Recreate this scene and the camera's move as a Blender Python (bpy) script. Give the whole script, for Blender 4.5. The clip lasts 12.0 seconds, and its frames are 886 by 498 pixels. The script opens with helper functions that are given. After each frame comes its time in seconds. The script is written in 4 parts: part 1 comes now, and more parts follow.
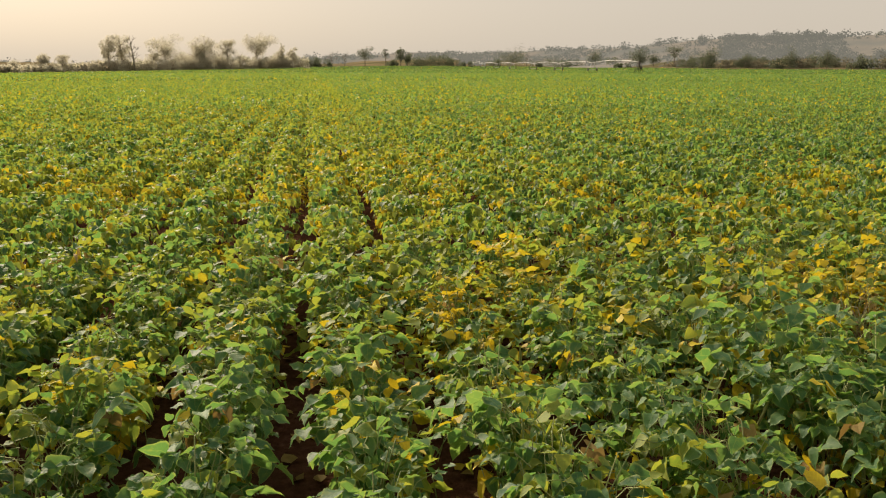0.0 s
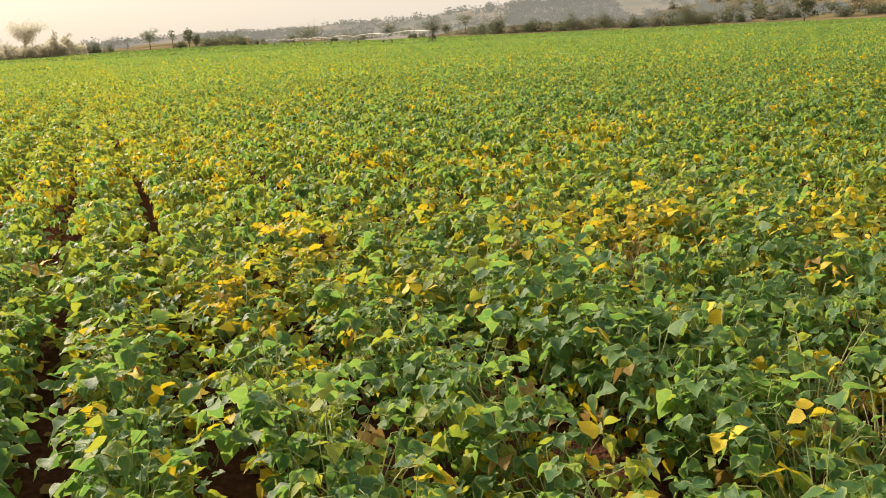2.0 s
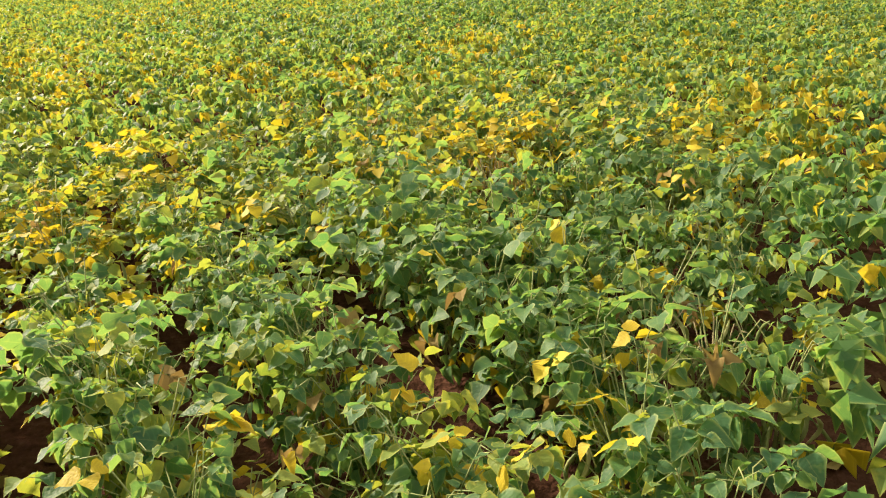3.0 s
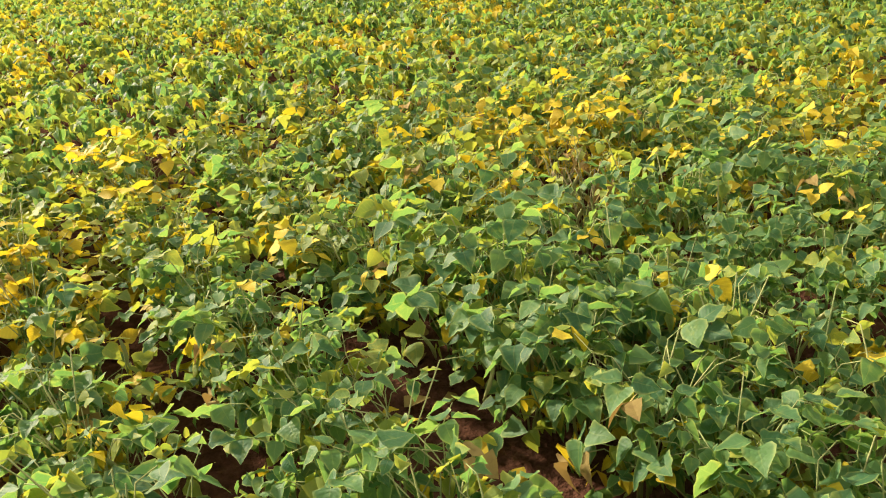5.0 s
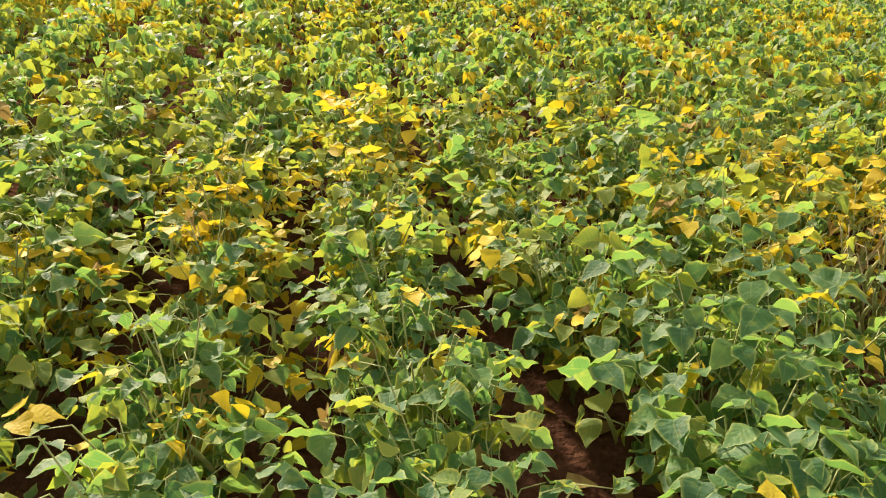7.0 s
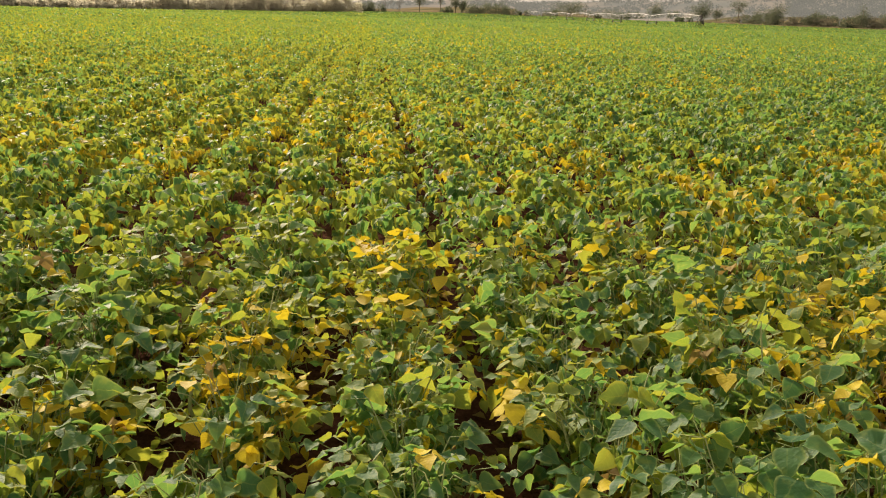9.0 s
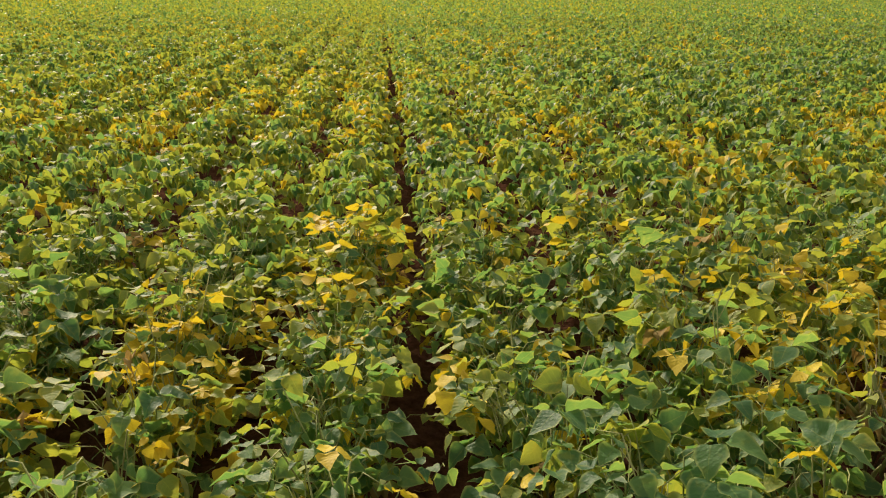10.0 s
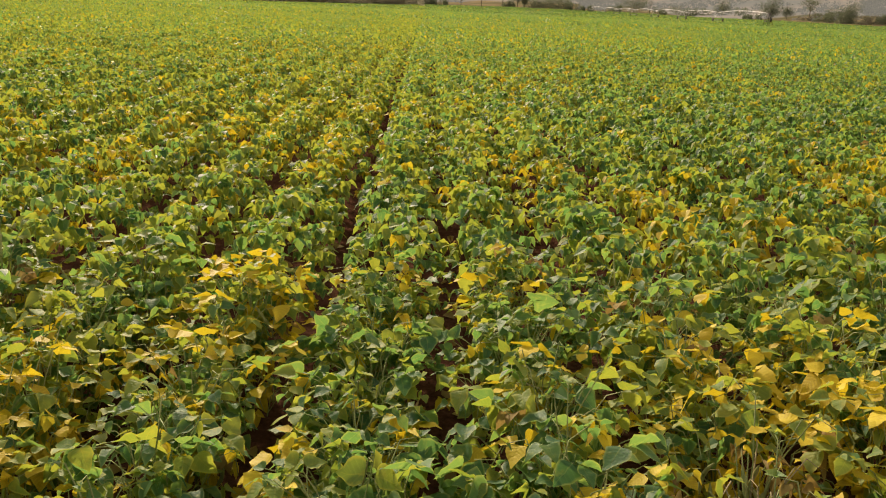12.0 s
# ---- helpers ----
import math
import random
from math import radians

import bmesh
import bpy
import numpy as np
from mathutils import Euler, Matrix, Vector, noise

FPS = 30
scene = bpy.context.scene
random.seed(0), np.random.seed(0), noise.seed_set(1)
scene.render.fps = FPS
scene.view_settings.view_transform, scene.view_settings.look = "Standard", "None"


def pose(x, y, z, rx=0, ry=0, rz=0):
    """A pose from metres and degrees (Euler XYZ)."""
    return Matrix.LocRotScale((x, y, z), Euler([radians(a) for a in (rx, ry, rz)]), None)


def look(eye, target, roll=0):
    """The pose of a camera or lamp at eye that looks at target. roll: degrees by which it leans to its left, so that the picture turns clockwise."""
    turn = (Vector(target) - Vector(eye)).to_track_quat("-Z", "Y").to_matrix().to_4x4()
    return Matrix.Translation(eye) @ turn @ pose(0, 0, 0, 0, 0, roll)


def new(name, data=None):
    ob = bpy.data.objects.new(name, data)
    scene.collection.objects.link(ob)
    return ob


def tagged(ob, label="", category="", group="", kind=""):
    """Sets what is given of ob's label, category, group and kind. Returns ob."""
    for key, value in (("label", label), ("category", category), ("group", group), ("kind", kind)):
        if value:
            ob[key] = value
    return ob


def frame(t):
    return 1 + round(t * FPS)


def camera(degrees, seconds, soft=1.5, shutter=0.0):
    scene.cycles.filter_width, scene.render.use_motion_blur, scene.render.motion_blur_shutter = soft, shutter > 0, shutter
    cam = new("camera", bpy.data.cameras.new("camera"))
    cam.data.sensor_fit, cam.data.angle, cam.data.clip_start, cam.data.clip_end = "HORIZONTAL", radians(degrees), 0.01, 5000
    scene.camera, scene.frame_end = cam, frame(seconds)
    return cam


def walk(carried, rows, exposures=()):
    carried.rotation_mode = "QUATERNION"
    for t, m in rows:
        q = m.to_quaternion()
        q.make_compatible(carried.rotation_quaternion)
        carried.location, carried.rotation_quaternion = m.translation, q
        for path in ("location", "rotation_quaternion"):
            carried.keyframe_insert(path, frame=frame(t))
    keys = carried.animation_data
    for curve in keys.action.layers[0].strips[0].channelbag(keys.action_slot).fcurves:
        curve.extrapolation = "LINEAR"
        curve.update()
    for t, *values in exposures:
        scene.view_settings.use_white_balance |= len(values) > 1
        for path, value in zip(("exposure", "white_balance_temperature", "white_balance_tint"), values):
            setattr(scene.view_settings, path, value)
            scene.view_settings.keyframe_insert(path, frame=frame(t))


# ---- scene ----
cam = camera(56.2, 12.0, soft=1.15)
PATH = [
    (0, (0.124, -0.027, 1.513), (0.431, 1.903, 1.086), 0.1),
    (0.5, (0.15, -0.004, 1.506), (0.494, 1.915, 1.059), 0.5),
    (1, (0.159, -0.006, 1.518), (0.579, 1.898, 1.072), -0.3),
    (1.5, (0.18, 0.036, 1.493), (0.785, 1.883, 1.021), -2.3),
    (2, (0.329, 0.087, 1.472), (1.055, 1.884, 0.977), -2.8),
    (2.5, (0.532, 0.087, 1.455), (1.348, 1.818, 0.874), -1.5),
    (2.7, (0.586, 0.103, 1.439), (1.456, 1.791, 0.809), -1.3),
    (4.3, (0.674, 0.767, 1.4), (1.631, 2.322, 0.583), -2.9),
    (4.5, (0.697, 0.883, 1.393), (1.654, 2.44, 0.58), -2.6),
    (5, (0.721, 1.104, 1.434), (1.657, 2.673, 0.621), -2.9),
    (5.5, (0.81, 1.201, 1.429), (1.745, 2.772, 0.619), -2.2),
    (6, (0.981, 1.349, 1.361), (1.547, 3.103, 0.583), 2.4),
    (6.5, (1.038, 1.428, 1.344), (1.404, 3.213, 0.518), 3.0),
    (7, (1.049, 1.434, 1.354), (1.374, 3.222, 0.519), 3.7),
    (7.5, (1.038, 1.441, 1.405), (1.333, 3.287, 0.694), 3.5),
    (7.7, (1.03, 1.442, 1.419), (1.31, 3.307, 0.754), 3.5),
    (8.3, (1.075, 1.462, 1.41), (1.325, 3.36, 0.832), 2.8),
    (8.8, (1.125, 1.481, 1.396), (1.337, 3.39, 0.85), 2.1),
    (9.3, (1.183, 1.504, 1.387), (1.355, 3.421, 0.844), 1.5),
    (9.5, (1.212, 1.516, 1.391), (1.381, 3.432, 0.844), 1.1),
    (10, (1.401, 1.619, 1.377), (1.545, 3.516, 0.761), 0.5),
    (10.5, (1.57, 1.709, 1.402), (1.704, 3.608, 0.789), 0.9),
    (11, (1.769, 1.764, 1.38), (1.871, 3.66, 0.751), 3.0),
    (11.5, (1.879, 1.781, 1.398), (1.944, 3.669, 0.741), 3.5),
    (12, (1.91, 1.773, 1.453), (1.971, 3.691, 0.891), 2.6),
]
walk(cam, [(t, look(eye, target, roll)) for t, eye, target, roll in PATH],
     [(0, 0.82, 6600, 10), (0.5, 1.06, 6600, 10), (1.0, 0.96, 6600, 10), (1.5, 1.04, 6600, 10), (2.0, 1.3, 6550, 10), (2.7, 1.6, 6500, 10), (4.3, 1.78, 6500, 10), (7.6, 1.64, 6600, 11),
      (9.3, 0.98, 6650, 12), (10, 0.96, 6650, 11), (10.6, 1.4, 6600, 11), (11.5, 1.4, 6650, 11), (12, 0.94, 6800, 14)])

# ---- daylight: low hazy sun ahead of the walker, a little to the left ----
SUN_AZ, SUN_EL = -20.0, 25.0
world = bpy.data.worlds.new("hazy_evening_sky")
scene.world = world
world.use_nodes = True
wn = world.node_tree.nodes
sky = wn.new("ShaderNodeTexSky")
sky.sky_type = "NISHITA"
sky.sun_disc = False
sky.sun_elevation, sky.sun_rotation = radians(SUN_EL), radians(SUN_AZ)
sky.air_density, sky.dust_density, sky.ozone_density, sky.altitude = 1.0, 7.0, 1.0, 600
wn["Background"].inputs["Strength"].default_value = 0.0075
world.node_tree.links.new(sky.outputs[0], wn["Background"].inputs["Color"])
haze = wn.new("ShaderNodeBackground")       # even dust haze over the whole sky
haze.inputs["Color"].default_value, haze.inputs["Strength"].default_value = (1.0, 0.89, 0.75, 1), 0.332
both = wn.new("ShaderNodeAddShader")
world.node_tree.links.new(wn["Background"].outputs[0], both.inputs[0])
world.node_tree.links.new(haze.outputs[0], both.inputs[1])
world.node_tree.links.new(both.outputs[0], wn["World Output"].inputs["Surface"])
sun = new("sun", bpy.data.lights.new("sun", "SUN"))
sun.data.energy, sun.data.angle, sun.data.color = 3.45, radians(3.0), (1.0, 0.84, 0.63)
sd = Vector((math.sin(radians(SUN_AZ)) * math.cos(radians(SUN_EL)), math.cos(radians(SUN_AZ)) * math.cos(radians(SUN_EL)), math.sin(radians(SUN_EL))))
sun.matrix_world = look(sd * 50, (0, 0, 0))


# ---- materials ----
def material(name):
    mat = bpy.data.materials.new(name)
    mat.use_nodes = True
    nt = mat.node_tree
    return mat, nt, nt.nodes["Principled BSDF"], nt.nodes["Material Output"]


def node(nt, kind, **sockets):
    n = nt.nodes.new("ShaderNode" + kind)
    for key, value in sockets.items():
        n.inputs[key.replace("_", " ")].default_value = value
    return n


def ramp(nt, source, stops):
    n = nt.nodes.new("ShaderNodeValToRGB")
    while len(n.color_ramp.elements) < len(stops):
        n.color_ramp.elements.new(0.5)
    for e, (p, c) in zip(n.color_ramp.elements, stops):
        e.position, e.color = p, (*c, 1)
    nt.links.new(source, n.inputs[0])
    return n


def leaf_material(name, dark, light, through_dark, through_light, spots, see=0.4, rough=0.6, gloss=0.17, rim=None, rim_through=None):
    """A thin leaf: each leaflet has its own tone, with blotches, a bumpy blade and light that comes through it."""
    mat, nt, p, out = material(name)
    geo, info = node(nt, "NewGeometry"), node(nt, "ObjectInfo")
    add = node(nt, "Math")
    nt.links.new(geo.outputs["Random Per Island"], add.inputs[0])
    nt.links.new(info.outputs["Random"], add.inputs[1])
    fr = node(nt, "Math")
    fr.operation = "FRACT"
    nt.links.new(add.outputs[0], fr.inputs[0])
    tone = ramp(nt, fr.outputs[0], [(0.0, dark), (0.55, [(a + b) / 2 for a, b in zip(dark, light)]), (1.0, light)])
    glow = ramp(nt, fr.outputs[0], [(0.0, through_dark), (1.0, through_light)])
    pos = node(nt, "NewGeometry")
    blot = node(nt, "TexNoise", Scale=38.0, Detail=3.0)
    nt.links.new(pos.outputs["Position"], blot.inputs["Vector"])
    mask = ramp(nt, blot.outputs["Fac"], [(0.55, (0, 0, 0)), (0.72, (1, 1, 1))])
    mix = node(nt, "MixRGB", Color2=(*spots, 1))
    half = node(nt, "Math")
    half.operation = "MULTIPLY"
    half.inputs[1].default_value = 0.6
    nt.links.new(mask.outputs[0], half.inputs[0])
    nt.links.new(half.outputs[0], mix.inputs[0])
    nt.links.new(tone.outputs[0], mix.inputs[1])
    last, shine, ribs = mix.outputs[0], glow.outputs[0], None
    if rim_through:     # the blotches let more light through
        pale = node(nt, "MixRGB", Color2=(*rim_through, 1))
        nt.links.new(half.outputs[0], pale.inputs[0])
        nt.links.new(shine, pale.inputs[1])
        shine = pale.outputs[0]
    if rim:     # the margin yellows first and carries a painted backlit rim; the rib is pale
        edge = node(nt, "Attribute")
        edge.attribute_name = "margin"
        band = ramp(nt, edge.outputs["Fac"], [(0.0, (0.35, 0.35, 0.35)), (0.07, (0, 0, 0)), (0.76, (0, 0, 0)), (0.97, (0.75, 0.75, 0.75))])
        for colour in (rim, rim_through):
            mixed = node(nt, "MixRGB", Color2=(*colour, 1))
            nt.links.new(band.outputs[0], mixed.inputs[0])
            nt.links.new(last if colour is rim else shine, mixed.inputs[1])
            if colour is rim:
                last = mixed.outputs[0]
            else:
                shine = mixed.outputs[0]
        # side veins run out from the rib, slanting towards the tip
        far = node(nt, "Attribute")
        far.attribute_name = "along"
        slant = node(nt, "Math")
        slant.operation = "MULTIPLY_ADD"
        slant.inputs[1].default_value = -0.22
        nt.links.new(edge.outputs["Fac"], slant.inputs[0])
        nt.links.new(far.outputs["Fac"], slant.inputs[2])
        count = node(nt, "Math")
        count.operation = "PINGPONG"
        count.inputs[1].default_value = 0.075
        nt.links.new(slant.outputs[0], count.inputs[0])
        line = ramp(nt, count.outputs[0], [(0.0, (0.38, 0.38, 0.38)), (0.012, (0.06, 0.08, 0.08)), (0.04, (0, 0, 0)), (0.075, (0, 0, 0))])
        veined = node(nt, "MixRGB", Color2=(*[min(1, c * 1.5) for c in light], 1))
        nt.links.new(line.outputs[0], veined.inputs[0])
        nt.links.new(last, veined.inputs[1])
        last, ribs = veined.outputs[0], count.outputs[0]
    nt.links.new(last, p.inputs["Base Color"])
    p.inputs["Roughness"].default_value = rough
    p.inputs["Specular IOR Level"].default_value = gloss
    fine = node(nt, "TexNoise", Scale=160.0, Detail=2.0)
    nt.links.new(pos.outputs["Position"], fine.inputs["Vector"])
    bump = node(nt, "Bump", Strength=0.4, Distance=0.004)
    nt.links.new(fine.outputs["Fac"], bump.inputs["Height"])
    if ribs:    # the blade swells between its side veins
        quilt = node(nt, "Bump", Strength=0.5, Distance=0.008)
        nt.links.new(ribs, quilt.inputs["Height"])
        nt.links.new(bump.outputs[0], quilt.inputs["Normal"])
        bump = quilt
    nt.links.new(bump.outputs[0], p.inputs["Normal"])
    tr = node(nt, "BsdfTranslucent")
    nt.links.new(shine, tr.inputs["Color"])
    sh = node(nt, "MixShader", Fac=see)
    nt.links.new(p.outputs[0], sh.inputs[1])
    nt.links.new(tr.outputs[0], sh.inputs[2])
    nt.links.new(sh.outputs[0], out.inputs["Surface"])
    return mat


GREEN = leaf_material("bean_leaf_green", (0.032, 0.1, 0.048), (0.09, 0.188, 0.063), (0.165, 0.37, 0.08), (0.30, 0.48, 0.09), (0.2, 0.26, 0.055), see=0.42, rough=0.56, gloss=0.25,
                      rim=(0.32, 0.39, 0.12), rim_through=(0.5, 0.58, 0.1))
LIME = leaf_material("bean_leaf_fading", (0.105, 0.185, 0.05), (0.225, 0.285, 0.056), (0.36, 0.49, 0.055), (0.52, 0.55, 0.06), (0.38, 0.345, 0.05), see=0.4,
                     gloss=0.22, rim=(0.46, 0.43, 0.07), rim_through=(0.62, 0.58, 0.06))
YELLOW = leaf_material("bean_leaf_yellow", (0.46, 0.345, 0.03), (0.69, 0.56, 0.045), (0.62, 0.45, 0.018), (0.78, 0.63, 0.035), (0.43, 0.28, 0.035), rough=0.6, gloss=0.22, see=0.38,
                       rim=(0.60, 0.45, 0.05), rim_through=(0.74, 0.57, 0.03))
DRY = leaf_material("bean_leaf_withered", (0.20, 0.145, 0.05), (0.37, 0.285, 0.10), (0.29, 0.18, 0.05), (0.42, 0.29, 0.085), (0.16, 0.09, 0.04), see=0.3, rough=0.8)
STEM = leaf_material("bean_stem", (0.22, 0.28, 0.10), (0.38, 0.40, 0.16), (0.16, 0.22, 0.05), (0.25, 0.3, 0.08), (0.22, 0.18, 0.08), see=0.15, rough=0.55)
POD = leaf_material("bean_pod", (0.20, 0.26, 0.09), (0.38, 0.38, 0.15), (0.22, 0.28, 0.06), (0.36, 0.36, 0.10), (0.40, 0.32, 0.16), see=0.15, rough=0.5)
STALK = leaf_material("dry_stalk", (0.26, 0.22, 0.12), (0.42, 0.36, 0.20), (0.16, 0.14, 0.06), (0.25, 0.2, 0.08), (0.2, 0.13, 0.07), see=0.1, rough=0.7)
LEAVES = [GREEN, LIME, YELLOW, DRY]


def surface_material(name, stops, scale, bump_size, bump_scale, rough=0.9, detail=5.0, big=None):
    """Opaque ground or bark: a mottled colour at two scales and a relief."""
    mat, nt, p, out = material(name)
    pos = node(nt, "NewGeometry")
    n1 = node(nt, "TexNoise", Scale=scale, Detail=detail, Roughness=0.65)
    nt.links.new(pos.outputs["Position"], n1.inputs["Vector"])
    col = ramp(nt, n1.outputs["Fac"], stops)
    last = col.outputs[0]
    if big:
        n2 = node(nt, "TexNoise", Scale=big[0], Detail=4.0)
        nt.links.new(pos.outputs["Position"], n2.inputs["Vector"])
        m = ramp(nt, n2.outputs["Fac"], [(0.42, (0, 0, 0)), (0.62, (1, 1, 1))])
        mix = node(nt, "MixRGB", Color2=(*big[1], 1))
        nt.links.new(m.outputs[0], mix.inputs[0])
        nt.links.new(last, mix.inputs[1])
        last = mix.outputs[0]
    nt.links.new(last, p.inputs["Base Color"])
    p.inputs["Roughness"].default_value = rough
    p.inputs["Specular IOR Level"].default_value = 0.0
    n3 = node(nt, "TexNoise", Scale=bump_scale, Detail=6.0)
    nt.links.new(pos.outputs["Position"], n3.inputs["Vector"])
    b = node(nt, "Bump", Strength=0.9, Distance=bump_size)
    nt.links.new(n3.outputs["Fac"], b.inputs["Height"])
    nt.links.new(b.outputs[0], p.inputs["Normal"])
    return mat


SOIL = surface_material("red_soil", [(0.3, (0.048, 0.023, 0.015)), (0.55, (0.085, 0.041, 0.027)), (0.75, (0.125, 0.065, 0.043))], 22.0, 0.03, 34.0)
DRYLAND = surface_material("dry_grassland", [(0.35, (0.15, 0.12, 0.07)), (0.6, (0.25, 0.2, 0.115))], 0.05, 0.5, 0.3, big=(0.012, (0.11, 0.105, 0.06)))
CANOPY = surface_material("far_bean_canopy", [(0.32, (0.05, 0.095, 0.03)), (0.5, (0.085, 0.14, 0.035)), (0.66, (0.15, 0.18, 0.04))], 1.6, 0.04, 3.0, detail=8.0, big=(0.06, (0.075, 0.13, 0.035)))
BARK = surface_material("tree_bark", [(0.35, (0.17, 0.145, 0.115)), (0.65, (0.30, 0.26, 0.21))], 2.0, 0.05, 6.0)
TREE_LEAF = leaf_material("dark_tree_foliage", (0.085, 0.10, 0.07), (0.125, 0.14, 0.10), (0.16, 0.19, 0.11), (0.22, 0.24, 0.15), (0.12, 0.12, 0.09), see=0.4, rough=0.9, gloss=0.0)
# distance haze put into the colour: foliage far paler than the leaves are
HAZE_PALED_LEAF = leaf_material("haze_paled_foliage", (0.23, 0.22, 0.18), (0.29, 0.28, 0.23), (0.56, 0.53, 0.41), (0.64, 0.6, 0.47), (0.24, 0.23, 0.19), see=0.68, rough=0.9, gloss=0.0)
SCRUB_LEAF = leaf_material("dry_scrub_foliage", (0.12, 0.115, 0.085), (0.18, 0.165, 0.125), (0.2, 0.19, 0.13), (0.27, 0.25, 0.18), (0.16, 0.14, 0.11), see=0.4, rough=0.9, gloss=0.0)
STEEL, _nt, _p, _o = material("galvanised_steel")
_p.inputs["Base Color"].default_value = (0.5, 0.49, 0.47, 1)
_p.inputs["Metallic"].default_value, _p.inputs["Roughness"].default_value = 0.3, 0.6
DARK_STEEL, _nt, _p, _o = material("weathered_dark_steel")
_p.inputs["Base Color"].default_value = (0.09, 0.08, 0.07, 1)
_p.inputs["Metallic"].default_value, _p.inputs["Roughness"].default_value = 0.2, 0.7
RUBBER, _nt, _p, _o = material("tyre_rubber")
_p.inputs["Base Color"].default_value = (0.03, 0.028, 0.026, 1)
_p.inputs["Roughness"].default_value = 0.85


# ---- mesh helpers ----
def tri_mesh(name, verts, tris, mats, slots=None, smooth=False, margin=None, along=None):
    me = bpy.data.meshes.new(name)
    verts, tris = np.asarray(verts, np.float32), np.asarray(tris, np.int32)
    me.vertices.add(len(verts))
    me.vertices.foreach_set("co", verts.ravel())
    me.loops.add(tris.size)
    me.loops.foreach_set("vertex_index", tris.ravel())
    me.polygons.add(len(tris))
    me.polygons.foreach_set("loop_start", np.arange(len(tris), dtype=np.int32) * 3)
    for m in mats:
        me.materials.append(m)
    if slots is not None:
        me.polygons.foreach_set("material_index", np.asarray(slots, np.int32))
    me.polygons.foreach_set("use_smooth", np.full(len(tris), smooth))
    for key, values in (("margin", margin), ("along", along)):
        if values is not None:
            me.attributes.new(key, "FLOAT", "POINT").data.foreach_set("value", np.asarray(values, np.float32))
    me.update(calc_edges=True)
    return me


def part(name, me, parent, m=None, label=""):
    ob = new(name, me)
    ob.parent = parent
    if m is not None:
        ob.matrix_basis = m
    return tagged(ob, label)


class Build:
    """Collects vertices and triangles of one mesh."""

    def __init__(self):
        self.v, self.t, self.s, self.m, self.a = [], [], [], [], []

    def add(self, verts, tris, slot=0, margin=None, along=None):
        n = len(self.v)
        self.m += [0.5] * len(verts) if margin is None else list(margin)
        self.a += [0.0] * len(verts) if along is None else list(along)
        self.v += [tuple(p) for p in verts]
        self.t += [(a + n, b + n, c + n) for a, b, c in tris]
        self.s += [slot] * len(tris)

    def tube(self, pts, radii, sides=6, slot=0, cap=True):
        pts = [Vector(p) for p in pts]
        ring = []
        for i, p in enumerate(pts):
            d = (pts[min(i + 1, len(pts) - 1)] - pts[max(i - 1, 0)]).normalized()
            a = d.orthogonal().normalized() if i == 0 else (a - d * a.dot(d)).normalized()
            b = d.cross(a)
            ring.append([p + (a * math.cos(k * math.tau / sides) + b * math.sin(k * math.tau / sides)) * radii[i] for k in range(sides)])
        tris = []
        for i in range(len(pts) - 1):
            for k in range(sides):
                q, w = i * sides + k, i * sides + (k + 1) % sides
                tris += [(q, w, w + sides), (q, w + sides, q + sides)]
        verts = [p for r in ring for p in r]
        if cap:
            e = (len(pts) - 1) * sides
            tris += [(e, e + k, e + k + 1) for k in range(1, sides - 1)] + [(0, k + 1, k) for k in range(1, sides - 1)]
        self.add(verts, tris, slot)

    def mesh(self, name, mats, smooth=True):
        return tri_mesh(name, self.v, self.t, mats, self.s, smooth, self.m, self.a)


def waves(x, y, size, seed):
    """Smooth noise of about -1 to 1 over the plan."""
    rng = np.random.RandomState(seed)
    out = 0.0
    for i in range(7):
        a, k, ph = rng.uniform(0, math.tau), rng.uniform(0.55, 1.8) * math.tau / size, rng.uniform(0, math.tau)
        out = out + np.sin((x * math.cos(a) + y * math.sin(a)) * k + ph)
    return out / 3.2


# ---- the lie of the land ----
ROW0, ROW = 0.28, 0.5            # first crop row and row spacing; the rows run along y
CX, CY = 1.0, 1.0                # middle of the polar sheets
AZ = [-180, -100, -60, -20, -3, 2, 10, 15, 20, 28, 36, 40, 47, 60, 90, 130, 180]
RIDGE = [0.05, 0.05, 0.05, 0.05, 0.15, 0.3, 0.7, 1.02, 1.22, 1.4, 1.5, 2.1, 2.9, 3.2, 2.2, 0.6, 0.2]
EDGE_AZ = [-180, -60, -30, -1.2, -0.6, 0.5, 9, 11, 17, 24, 34, 60, 180]
EDGE_R = [300, 250, 270, 415, 415, 570, 600, 790, 830, 520, 480, 430, 300]


# how high the field's far edge stands over the eye, in degrees
RIM_AZ = [-60, -18.5, -12.2, -1.7, 0, 5.8, 13.4, 17, 20.9, 28, 36, 60]
RIM_EL = [-0.32, -0.33, -0.22, -0.02, 0.06, 0.14, 0.12, 0.06, 0.04, -0.02, -0.05, -0.1]


def field_edge(az):
    return np.interp(az, EDGE_AZ, EDGE_R)


